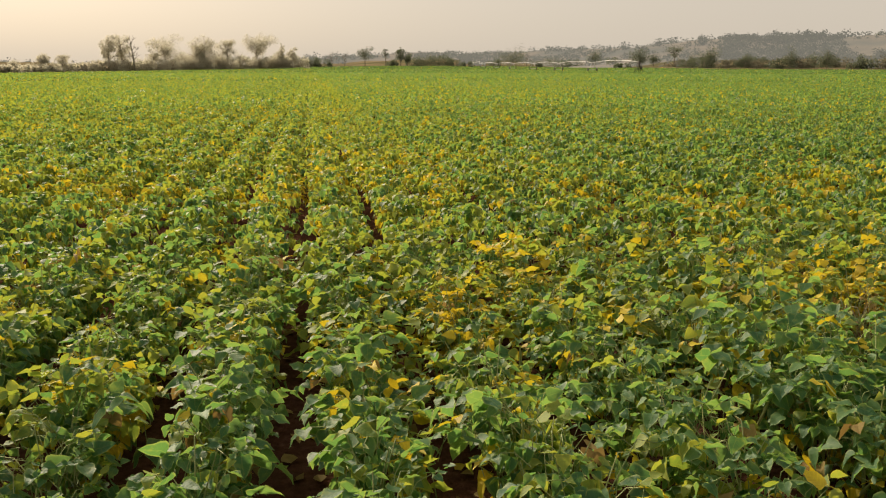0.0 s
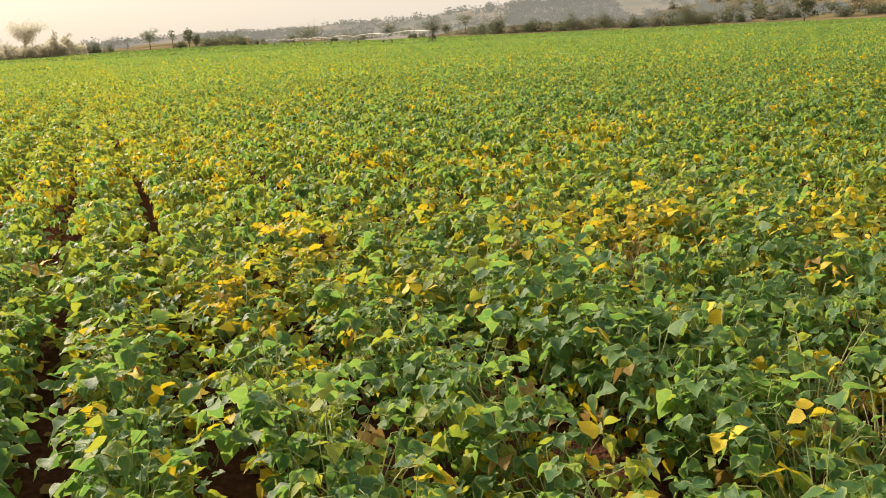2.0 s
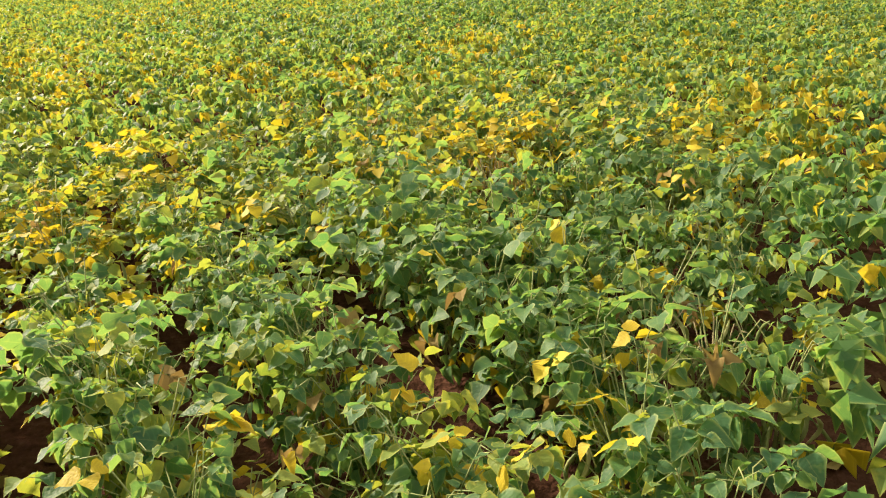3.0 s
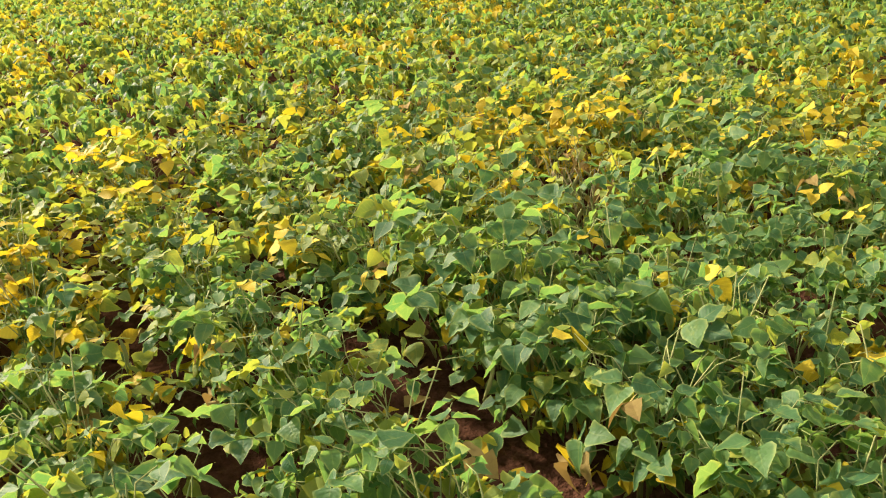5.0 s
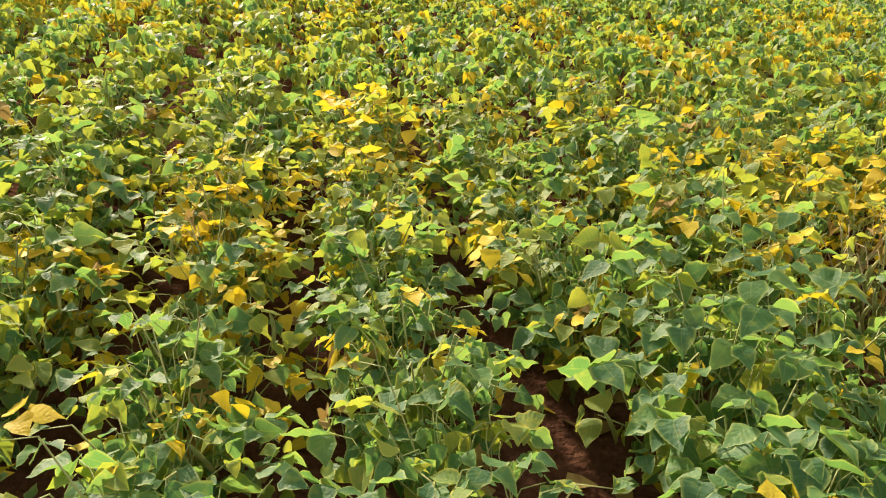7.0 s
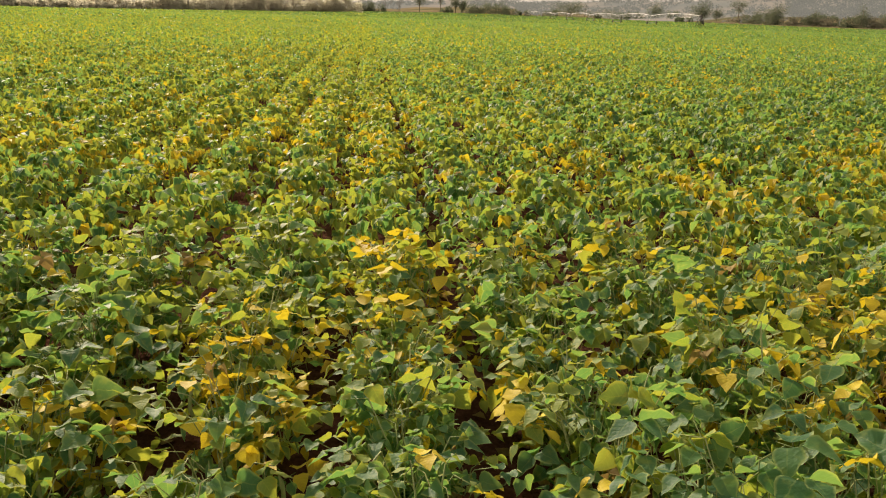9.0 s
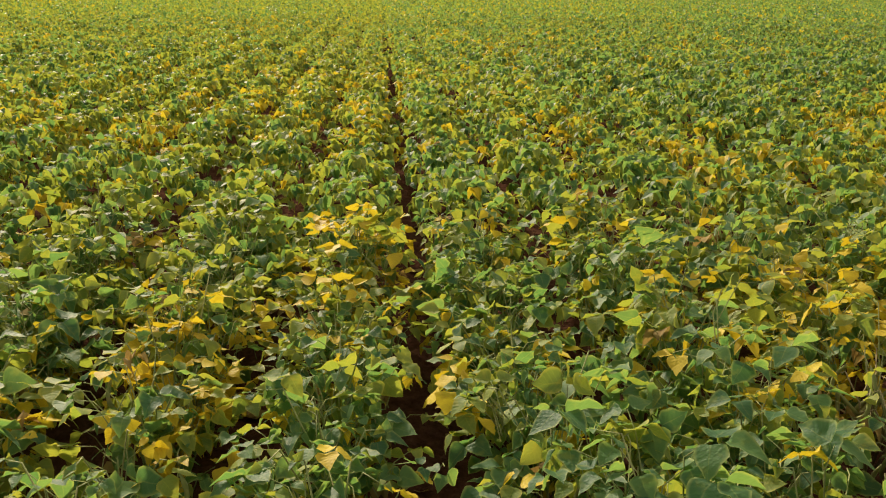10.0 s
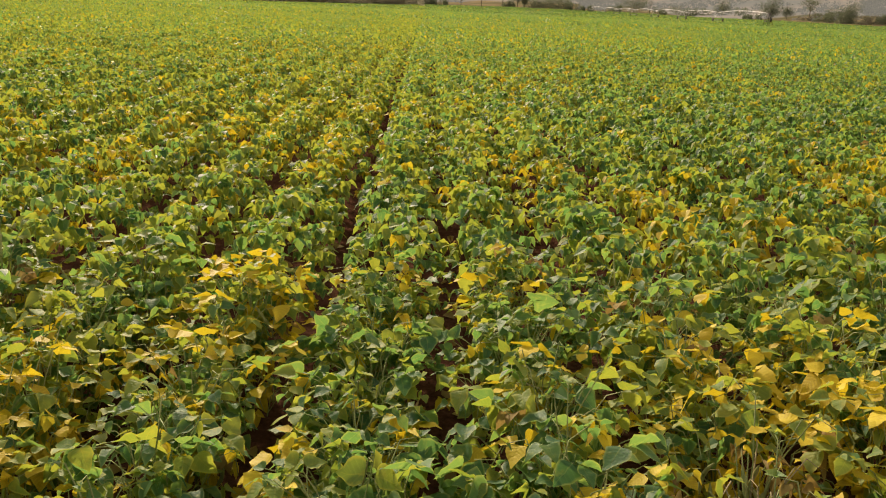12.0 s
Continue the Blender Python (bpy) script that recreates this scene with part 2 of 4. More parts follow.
def land(x, y):
    """Height of the ground: a level field, low hills behind it, a higher ridge on one side."""
    r = np.hypot(x - CX, y - CY)
    az = np.degrees(np.arctan2(x - CX, y - CY))
    e = field_edge(az)
    top = np.interp(az, AZ, [950, 950, 950, 1000, 1300, 1500, 1500, 1400, 1200, 1050, 950, 850, 800, 800, 850, 950, 950])
    up = np.clip((r - e) / np.maximum(top - e, 1), 0, 1)
    up = up * up * (3 - 2 * up)
    z = np.tan(np.radians(np.interp(az, AZ, RIDGE))) * top * up
    z = z + up * 5 * waves(x, y, 320, 3) + up * 1.5 * waves(x, y, 90, 4)
    far = np.exp(-((az - 6.5) / 5.5) ** 2) * np.clip((r - 1700) / 900, 0, 1)
    z = z + far * (math.tan(radians(0.55)) * 2600 + 6 * waves(x, y, 500, 5))
    rim = 1.3 + e * np.tan(np.radians(np.interp(az, RIM_AZ, RIM_EL)))
    rim = rim * np.interp(az, [-120, -60, 60, 120], [0, 1, 1, 0])
    return z + rim * np.clip((r - 60) / (e - 60), 0, 1) ** 3


def polar(az, radii):
    a, r = np.meshgrid(np.radians(az), radii)
    return CX + r * np.sin(a), CY + r * np.cos(a)


def grid_tris(rows, cols):
    i = np.arange(rows - 1)[:, None] * cols + np.arange(cols - 1)[None, :]
    a, b, c, d = i, i + 1, i + cols + 1, i + cols
    return np.concatenate([np.stack([a, c, b], -1).reshape(-1, 3), np.stack([a, d, c], -1).reshape(-1, 3)])


az_all = np.concatenate([np.arange(-180, -40, 5.0), np.arange(-40, 70, 0.5), np.arange(70, 180.1, 5.0)])
rad_all = np.concatenate([[0.0, 0.3, 1, 3, 8, 20, 50, 100, 200], np.arange(280, 1600, 22.0), np.arange(1600, 4200, 110.0)])
gx, gy = polar(az_all, rad_all)
gz = land(gx, gy)
gt = grid_tris(*gx.shape)
ga, gb, gc = (np.stack([gx.ravel()[gt[:, i]], gy.ravel()[gt[:, i]]], -1) for i in range(3))
gt = gt[np.abs(np.cross(gb - ga, gc - ga)) > 1e-7]      # no empty triangles at the middle
centre = (gx.ravel()[gt].mean(1), gy.ravel()[gt].mean(1))
slot = (np.hypot(centre[0] - CX, centre[1] - CY) > 150).astype(int)
ground = new("ground", tri_mesh("ground", np.stack([gx, gy, gz], -1).reshape(-1, 3), gt, [SOIL, DRYLAND], slot, True))
tagged(ground, "red farm soil running out into dry grassland hills", "ground", kind="structure")

# backdrop: the farthest hills, with haze built into their material
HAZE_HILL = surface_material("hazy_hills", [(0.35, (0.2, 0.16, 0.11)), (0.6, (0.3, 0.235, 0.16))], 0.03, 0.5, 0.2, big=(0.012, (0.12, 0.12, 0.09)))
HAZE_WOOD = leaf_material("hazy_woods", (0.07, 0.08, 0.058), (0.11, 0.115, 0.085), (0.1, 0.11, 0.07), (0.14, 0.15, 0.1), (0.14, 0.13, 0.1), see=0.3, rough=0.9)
# imitated haze: hills and woods give off a share of pale light
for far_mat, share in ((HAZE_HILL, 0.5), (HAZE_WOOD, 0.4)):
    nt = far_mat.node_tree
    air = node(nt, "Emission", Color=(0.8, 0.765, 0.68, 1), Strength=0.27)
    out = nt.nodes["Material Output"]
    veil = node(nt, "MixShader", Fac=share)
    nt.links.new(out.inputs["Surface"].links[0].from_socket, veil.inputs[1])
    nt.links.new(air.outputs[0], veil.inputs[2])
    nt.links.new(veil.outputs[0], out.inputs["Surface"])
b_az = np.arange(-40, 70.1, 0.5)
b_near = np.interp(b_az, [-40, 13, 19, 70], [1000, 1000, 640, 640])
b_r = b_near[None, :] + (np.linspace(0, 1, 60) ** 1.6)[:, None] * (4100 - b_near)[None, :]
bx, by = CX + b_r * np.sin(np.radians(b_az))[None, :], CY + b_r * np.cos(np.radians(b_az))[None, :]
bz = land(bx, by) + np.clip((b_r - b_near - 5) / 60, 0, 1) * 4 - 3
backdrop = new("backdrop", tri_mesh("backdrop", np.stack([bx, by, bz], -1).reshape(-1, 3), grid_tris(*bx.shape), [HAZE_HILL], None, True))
tagged(backdrop, "far hills paled by a haze glow", "backdrop", kind="structure")

# closed bean canopy of the far field, below the leaves that stand out of it
az_c = np.concatenate([np.arange(-180, -45, 4.0), np.arange(-45, 70, 0.4), np.linspace(70, 180, 28)])
frac = np.concatenate([np.linspace(0, 0.06, 26), np.linspace(0.06, 1, 60)[1:] ** 1.0])
r0 = np.interp(az_c, [-180, -75, -50, 72, 95, 180], [3, 3, 24, 24, 3, 3])
rr = r0[None, :] + frac[:, None] * (field_edge(az_c) - r0)[None, :]
aa = np.radians(az_c)[None, :] + 0 * rr
cx, cy = CX + rr * np.sin(aa), CY + rr * np.cos(aa)
cz = land(cx, cy) + np.interp(rr, [3, 13, 40, 90, 140, 220, 400], [0.12, 0.14, 0.2, 0.24, 0.18, 0.06, 0.05]) + 0.04 * waves(cx, cy, 3.0, 8)
canopy = new("bean_canopy", tri_mesh("bean_canopy", np.stack([cx, cy, cz], -1).reshape(-1, 3), grid_tris(*cx.shape), [CANOPY], None, True))
tagged(canopy, "closed green and yellowing bean canopy of the far field", "bean crop", kind="stuff")


# ---- the bean crop ----
# yellowed spots of the crop: x, y, radius, strength
SPOTS = [(1.4, 4.82, 0.22, 1.3), (1.26, 4.2, 0.22, 0.6), (0.86, 3.85, 0.24, 0.65), (2.13, 4.82, 0.14, 1.2), (1.62, 3.5, 0.1, 0.5), (2.38, 3.95, 0.13, 0.7), (0.98, 3.2, 0.13, 0.6),
         (2.99, 4.25, 0.28, 1.1), (2.93, 3.75, 0.28, 1.0), (3.1, 4.0, 0.25, 0.6), (3.0, 3.35, 0.2, 0.5), (2.6, 3.5, 0.15, 0.5), (2.29, 3.37, 0.1, 0.5), (3.25, 6.55, 0.25, 0.8), (3.1, 5.98, 0.2, 0.6),
         (2.72, 7.5, 0.35, 0.6), (1.98, 6.9, 0.25, 0.5), (1.2, 7.3, 0.25, 0.7), (1.17, 7.95, 0.2, 0.5), (0.66, 6.72, 0.2, 0.5), (1.3, 10.1, 0.4, 0.5), (0.1, 8.8, 0.5, 0.5),
         (-0.4, 7.45, 0.4, 0.6), (-1.5, 7.75, 0.45, 0.55), (-2.1, 8.3, 0.5, 0.5), (-0.67, 3.1, 0.22, 0.65), (-0.72, 2.35, 0.16, 0.5), (-0.1, 3.37, 0.1, 0.5),
         (0.38, 2.74, 0.1, 0.4), (0.45, 1.95, 0.14, 0.5), (0.82, 2.48, 0.1, 0.5), (0.8, 3.66, 0.16, 0.6), (0.72, 4.25, 0.15, 0.5), (0.95, 2.93, 0.12, 0.5), (0.97, 1.82, 0.14, 0.5),
         (0.5, 3.1, 0.2, 0.4), (0.36, 3.6, 0.2, 0.4), (4.9, 7.5, 0.45, 0.7), (5.5, 8.6, 0.7, 0.5), (2.6, 2.02, 0.13, 0.5), (2.8, 1.7, 0.14, 0.5), (3.8, 3.22, 0.22, 0.5), (4.6, 3.5, 0.4, 0.6), (3.87, 5.97, 0.2, 0.5)]
GREENER = [(4.3, 8.9, 1.2), (1.9, 6.2, 0.5), (2.0, 12.5, 1.0), (4.2, 10.5, 1.3), (2.0, 2.4, 0.75), (2.9, 2.3, 0.5), (3.4, 1.8, 0.5), (-0.9, 2.2, 0.5), (-0.3, 2.1, 0.45), (-1.0, 4.2, 0.7), (0.1, 2.6, 0.4), (1.3, 2.5, 0.35)]


def yellowing(x, y):
    """Share of yellow leaves in the crop at a place."""
    base = 0.095 + 0.07 * waves(x, y, 1.5, 11) + 0.055 * waves(x, y, 5.0, 12) + 0.05 * waves(x, y, 14.0, 17) + 0.04 * waves(x, y, 40.0, 13)
    for sx, sy, sr, k in SPOTS:
        base = base + (0.9 if sy > 4.3 else 0.76) * k * np.exp(-((x - sx) ** 2 + (y - sy) ** 2) / sr**2)
    for sx, sy, sr in GREENER:
        base = base * (1 - 0.85 * np.exp(-((x - sx) ** 2 + (y - sy) ** 2) / sr**2))
    base = base * np.interp(np.hypot(x - CX, y - CY), [14, 30, 60, 130, 200], [1, 0.85, 0.7, 0.5, 0.2])
    return np.clip(base, 0.012, 0.85)


LOWER = [(-0.65, 2.1, 0.55, 0.3), (0.5, 2.95, 0.5, 0.28), (1.05, 3.3, 0.3, 0.18)]      # shorter plants: x, y, radius, share


def crop_height(x, y):
    """Height of the canopy, with dips where the plants stay low."""
    dip = np.max([k * np.exp(-((x - a) ** 2 + (y - c) ** 2) / w**2) for a, c, w, k in LOWER], axis=0)
    return (1 - dip) * (0.46 + 0.045 * waves(x, y, 0.7, 21) + 0.03 * waves(x, y, 3.5, 22))


def leaf_size(x, y):
    """Plants with larger leaves stand in some spots."""
    return 1 + 0.12 * waves(x, y, 1.3, 51) - 0.08 * np.exp(-((x - 2.4) ** 2 + (y - 1.8) ** 2) / 0.5)


def crop_share(x, y):
    """Thinner stand in some spots of the field."""
    thin = 0.33 * np.exp(-((x - 0.6) ** 2 / 0.3 + (y - 3.05) ** 2 / 0.2))
    return 1 - thin - 0.4 * np.exp(-((x + 0.1) ** 2 / 0.7 + (y - 2.3) ** 2 / 0.35)) - 0.3 * np.exp(-((x - 0.6) ** 2 / 0.12 + (y - 2.1) ** 2 / 0.25))


def row_spread(x, y):
    """How far the foliage reaches from the row's middle: less where the furrow shows."""
    return 0.128 + 0.026 * waves(x, y, 1.6, 31)


# furrows where bare soil shows between the rows: x, from y, to y, half-width
OPEN = [(0.03, 1.6, 4.3, 0.172), (0.05, 6.4, 8.6, 0.09), (0.60, 5.6, 8.9, 0.085), (1.6, 1.3, 3.4, 0.215), (1.56, 3.0, 4.2, 0.15), (1.54, 3.8, 5.9, 0.105), (1.51, 5.2, 7.6, 0.07), (1.52, 9.5, 14.0, 0.09),
        (1.07, 2.2, 3.3, 0.085), (-0.41, 1.7, 3.6, 0.2), (-1.0, 2.8, 4.4, 0.16), (2.06, 1.5, 2.9, 0.12), (1.97, 3.4, 4.8, 0.11), (2.33, 1.7, 2.6, 0.08), (0.5, 2.3, 3.5, 0.11), (0.40, 4.5, 5.4, 0.07), (2.54, 11.5, 13.5, 0.09)]


def off_furrow(x, y):
    """Keeps the ends of the leaf stalks out of the open furrows."""
    for fx, y0, y1, half in OPEN:
        half = half * np.sqrt(np.clip(np.minimum(y - y0, y1 - y) / 0.7, 0, 1)) * (0.86 + 0.22 * np.sin(y * 9.0 + fx * 5) * np.sin(y * 3.7))
        inside = np.abs(x - fx) < half
        x = np.where(inside, fx + np.where(x < fx, -half, half) + (x - fx) * 0.15, x)
    return x


def beside_furrow(x, y):
    """Where a plant of the row stands: it leans away from a wide open furrow."""
    for fx, y0, y1, half in OPEN:
        if half > 0.16 and y0 + 0.15 < y < y1 - 0.15 and abs(x - fx) < half + 0.08:
            return fx + math.copysign(half + 0.08, x - fx)
    return x


def fading(x, y):
    """Share of leaves that have begun to fade: more on the sunward side and down the field, few in the greenest plants."""
    far = np.interp(np.hypot(x - CX, y - CY), [2.2, 5, 8, 25, 60, 150], [0.06, 0.2, 0.33, 0.36, 0.28, 0.12]) * np.interp(x - 0.35 * y, [-0.5, 1.8], [1.0, 0.45])
    near = np.interp(x, [-0.5, 0.6, 1.45, 1.75, 2.4], [0.24, 0.42, 0.38, 0.08, 0.03]) * np.interp(y, [2.2, 3.8], [0.3, 1.0])
    near = near * (1 - 0.85 * np.exp(-((x - 0.6) ** 2 / 0.6 + (y - 3.0) ** 2 / 0.4)))
    right = np.interp(x, [1.5, 1.9], [0, 1]) * np.interp(y, [2.8, 3.8, 9, 14], [0, 0.24, 0.2, 0.05])
    return far + near + right


def leaf_kind(rng, x, y, low=0.0):
    q, u = yellowing(x, y), rng.uniform(size=np.shape(x))
    q = np.clip(q * (0.4 + 0.55 * np.clip(q / 0.45, 0, 1) + 0.8 * low) + 0.05 * low, 0, 0.9)
    kind = np.where(u < 0.85 * q, 2, np.where(u < 1.4 * q + fading(x, y), 1, 0))
    return np.where(rng.uniform(size=np.shape(x)) < 0.003 + 0.022 * q + 0.012 * low, 3, kind)


def blade(stations, halves, droop, fold):
    """One leaflet: base at the origin, tip at y = 1, folded up along its rib and bent down to the tip."""
    if stations is None:
        return (np.array([(0, 0, 0), (-0.42, 0.45, fold * 0.4), (0, 1, -droop), (0.42, 0.45, fold * 0.4)]), np.array([(0, 2, 1), (0, 3, 2)]), np.array([0.2, 1, 0.9, 1]))
    v, t, e, rows = [], [], [], []
    for s, w in zip(stations, halves):
        mid = len(v)
        e += [0.0, 1.0, 1.0] if w else [0.9 if s else 0.2]
        v.append((0.0, s, -droop * s * s))
        if w:
            v += [(-w, s - 0.06 * w, -droop * s * s + fold * w), (w, s - 0.06 * w, -droop * s * s + fold * w)]
        rows.append((mid, mid + 1 if w else mid, mid + 2 if w else mid))
    for (m, l, r), (m2, l2, r2) in zip(rows, rows[1:]):
        if l == m:
            t += [(m, m2, l2), (m, r2, m2)]
        elif l2 == m2:
            t += [(m, m2, l), (m, r, m2)]
        else:
            t += [(m, m2, l2), (m, l2, l), (m, r2, m2), (m, r, r2)]
    return np.array(v), np.array(t), np.array(e)


FINE = ([0, 0.012, 0.08, 0.22, 0.39, 0.58, 0.77, 0.91, 1.0], [0, 0.2, 0.345, 0.425, 0.405, 0.305, 0.165, 0.06, 0])
MEDIUM = ([0, 0.2, 0.56, 1.0], [0, 0.41, 0.30, 0])
COARSE = ([0, 0.28, 1.0], [0, 0.44, 0])


def turned(az, pitch, roll):
    """Rotations whose y axis points along az, tilted down by pitch, rolled about itself; all in radians."""
    d = np.stack([np.sin(az) * np.cos(pitch), np.cos(az) * np.cos(pitch), -np.sin(pitch)], -1)
    side = np.stack([np.cos(az), -np.sin(az), 0 * az], -1)
    up = np.cross(side, d)
    c, s = np.cos(roll)[..., None], np.sin(roll)[..., None]
    return np.stack([c * side + s * up, d, c * up - s * side], -1)


LEAN = Matrix.Rotation(radians(20), 3, Vector((0, 0, 1)).cross(sd))      # bean leaves turn towards the sun


def scatter(shape, at, az, pitch, roll, size, kinds, rng, kept, lean=True):
    """Leaflets at many places, appended to kept as vertices, triangles and material slots."""
    for lot, (droop, fold) in enumerate([(0.12, 0.25), (0.35, 0.12), (0.05, 0.45), (0.5, 0.3)]):
        pick = np.arange(len(at)) % 4 == lot
        v, t, e = blade(*shape, droop, fold)
        m = turned(az[pick], pitch[pick], roll[pick]) * size[pick][:, None, None]
        if lean:
            m = np.array(LEAN) @ m
        pts = np.einsum("nij,vj->nvi", m, v) + at[pick][:, None]
        kept[0].append(pts.reshape(-1, 3))
        kept[1].append((t[None] + kept[3] + (np.arange(pick.sum()) * len(v))[:, None, None]).reshape(-1, 3))
        kept[2].append(np.repeat(kinds[pick], len(t)))
        kept[3] += pts.shape[0] * len(v)
        kept[4].append(np.tile(e, pts.shape[0]))


def three_leaflets(rng, node_at, size, kinds, shape, kept, pitch_mean=0.66):
    """Leaves of three leaflets each at the given ends of their stalks."""
    n = len(node_at)
    az0 = rng.uniform(0, math.tau, n)
    for turn, out in ((0.0, 0.30), (1.65, 0.04), (-1.65, 0.04)):
        az = az0 + turn + rng.normal(0, 0.22, n)
        pitch = rng.normal(pitch_mean, 0.45, n)
        at = node_at + np.stack([np.sin(az0), np.cos(az0), 0 * az0 - 0.15], -1) * (out * size)[:, None]
        mixed = np.where(rng.uniform(size=n) < 0.12, np.clip(kinds - 1, 0, 3), kinds)
        scatter(shape, at, az, pitch, rng.normal(0, 0.35, n), size * rng.uniform(0.85, 1.1, n), mixed, rng, kept)


def stuff(name, kept, label):
    me = tri_mesh(name, np.concatenate(kept[0]), np.concatenate(kept[1]), LEAVES, np.concatenate(kept[2]), False, np.concatenate(kept[4]))
    return tagged(new(name, me), label, "bean crop", kind="stuff")


def in_near_block(x, y):
    """The stretch of the field whose plants stand as things of their own."""
    return (x > -1.35) & (x < 4.35) & (y > 0.9) & (y < 5.1) & (x > 0.15 - 0.42 * y) & (x < 1.9 + 1.0 * (y - 0.9))


def sample(rng, count, r_in, r_out, az_lo, az_hi, snap=True):
    r = np.sqrt(rng.uniform(r_in**2, r_out**2, count))
    a = np.radians(rng.uniform(az_lo, az_hi, count))
    x, y = CX + r * np.sin(a), CY + r * np.cos(a)
    off = np.zeros(count)
    if snap:
        mid = np.round((x - ROW0) / ROW) * ROW + ROW0
        off = np.clip(rng.normal(0, 1, count), -1.7, 1.7) * row_spread(x, y)
        x = off_furrow(mid + off, y)
        off = x - mid
    return x, y, off


# bare spots where plants have dried off and show their pods: x, y, radius
WITHERED = [(2.29, 1.66, 0.27), (2.5, 1.85, 0.2), (2.78, 3.5, 0.2)]


def withering(x, y):
    return np.max([np.exp(-((x - a) ** 2 + (y - c) ** 2) / r**2) for a, c, r in WITHERED], axis=0)


def crop_ring(name, seed, count, r_in, r_out, az_lo, az_hi, shape, size, label, whole=True, skip_near=False):
    rng = np.random.RandomState(seed)
    x, y, off = sample(rng, count, r_in, r_out, az_lo, az_hi, size < 0.3)
    inside = np.hypot(x - CX, y - CY) < field_edge(np.degrees(np.arctan2(x - CX, y - CY))) - 2
    x, y, off = x[inside], y[inside], off[inside]
    if skip_near:
        keep = ~in_near_block(x, y) & (withering(x, y) < 0.5)
        x, y, off = x[keep], y[keep], off[keep]
    n = len(x)
    deep = rng.uniform(0, 1, n) ** (1.6 if whole else 2.5)
    z = crop_height(x, y) * (1 - 0.3 * np.minimum(np.abs(off) / 0.22, 1) ** 2) * (1 - 0.62 * deep) + 0.03
    z = z * np.interp(np.hypot(x - CX, y - CY), [120, 220], [1.0, 0.35])      # younger, lower crop far out
    at = np.stack([x, y, z + land(x, y)], -1)
    kinds = leaf_kind(rng, x, y, deep)
    kept = [[], [], [], 0, []]
    lengths = size * rng.uniform(0.75, 1.2, n) * leaf_size(x, y) * np.where(kinds == 3, 0.6, 1.0)
    if whole:
        three_leaflets(rng, at, lengths, kinds, shape, kept)
    else:
        scatter(shape, at, rng.uniform(0, math.tau, n), rng.normal(0.7, 0.5, n), rng.normal(0, 0.4, n), lengths, kinds, rng, kept)
    return stuff(name, kept, label)


DIAMOND = (None, None)             # a bent four-cornered leaflet
crop_ring("bean_foliage", 41, 22500, 0.2, 8.5, -42, 70, MEDIUM, 0.061, "dense bean foliage beside the nearest rows", skip_near=True)
crop_ring("bean_foliage", 42, 7600, 0.25, 5.0, 70, 318, COARSE, 0.095, "dense bean foliage behind the walker", skip_near=True)
crop_ring("bean_foliage", 43, 26000, 8.5, 14, -34, 64, COARSE, 0.069, "green bean foliage with yellowing patches in rows")
crop_ring("bean_foliage", 46, 46000, 14, 25, -34, 64, DIAMOND, 0.07, "green and yellowing bean foliage farther down the rows")
crop_ring("bean_foliage", 44, 165000, 25, 70, -32, 62, DIAMOND, 0.108, "distant green and yellow bean foliage", whole=False)
crop_ring("bean_foliage", 47, 45000, 200, 420, -30, 60, DIAMOND, 0.45, "farthest bean foliage below the trees", whole=False)
crop_ring("bean_foliage", 48, 26000, 400, 830, -3, 45, DIAMOND, 0.8, "farthest bean foliage below the dry grass", whole=False)
crop_ring("bean_foliage", 45, 115000, 70, 210, -31, 61, DIAMOND, 0.22, "far bean foliage seen at a low angle", whole=False)


# ---- trees, shrubs and far woods ----
def clump_quads(rng, centres, spread, count, size, b_v, b_t):
    """Small leaf sprays round the given centres, as two triangles each with a bend."""
    n = sum(len(v) for v in b_v)
    every = np.asarray(centres)
    weight = every[:, 3] ** 2
    c = every[rng.choice(len(every), count, p=weight / weight.sum())]
    d = rng.normal(0, 1, (count, 3))
    d /= np.linalg.norm(d, axis=1)[:, None]
    at = c[:, :3] + d * (rng.uniform(0.15, 1, count) ** 0.45 * c[:, 3] * spread)[:, None] * (1, 1, 0.8)
    m = turned(rng.uniform(0, math.tau, count), rng.normal(0.2, 0.7, count), rng.normal(0, 0.7, count)) * (size * rng.uniform(0.6, 1.3, count))[:, None, None]
    v, t, _ = blade(None, None, 0.3, 0.5)
    b_v.append((np.einsum("nij,vj->nvi", m, v) + at[:, None]).reshape(-1, 3))
    b_t.append((t[None] + n + (np.arange(count) * len(v))[:, None, None]).reshape(-1, 3))


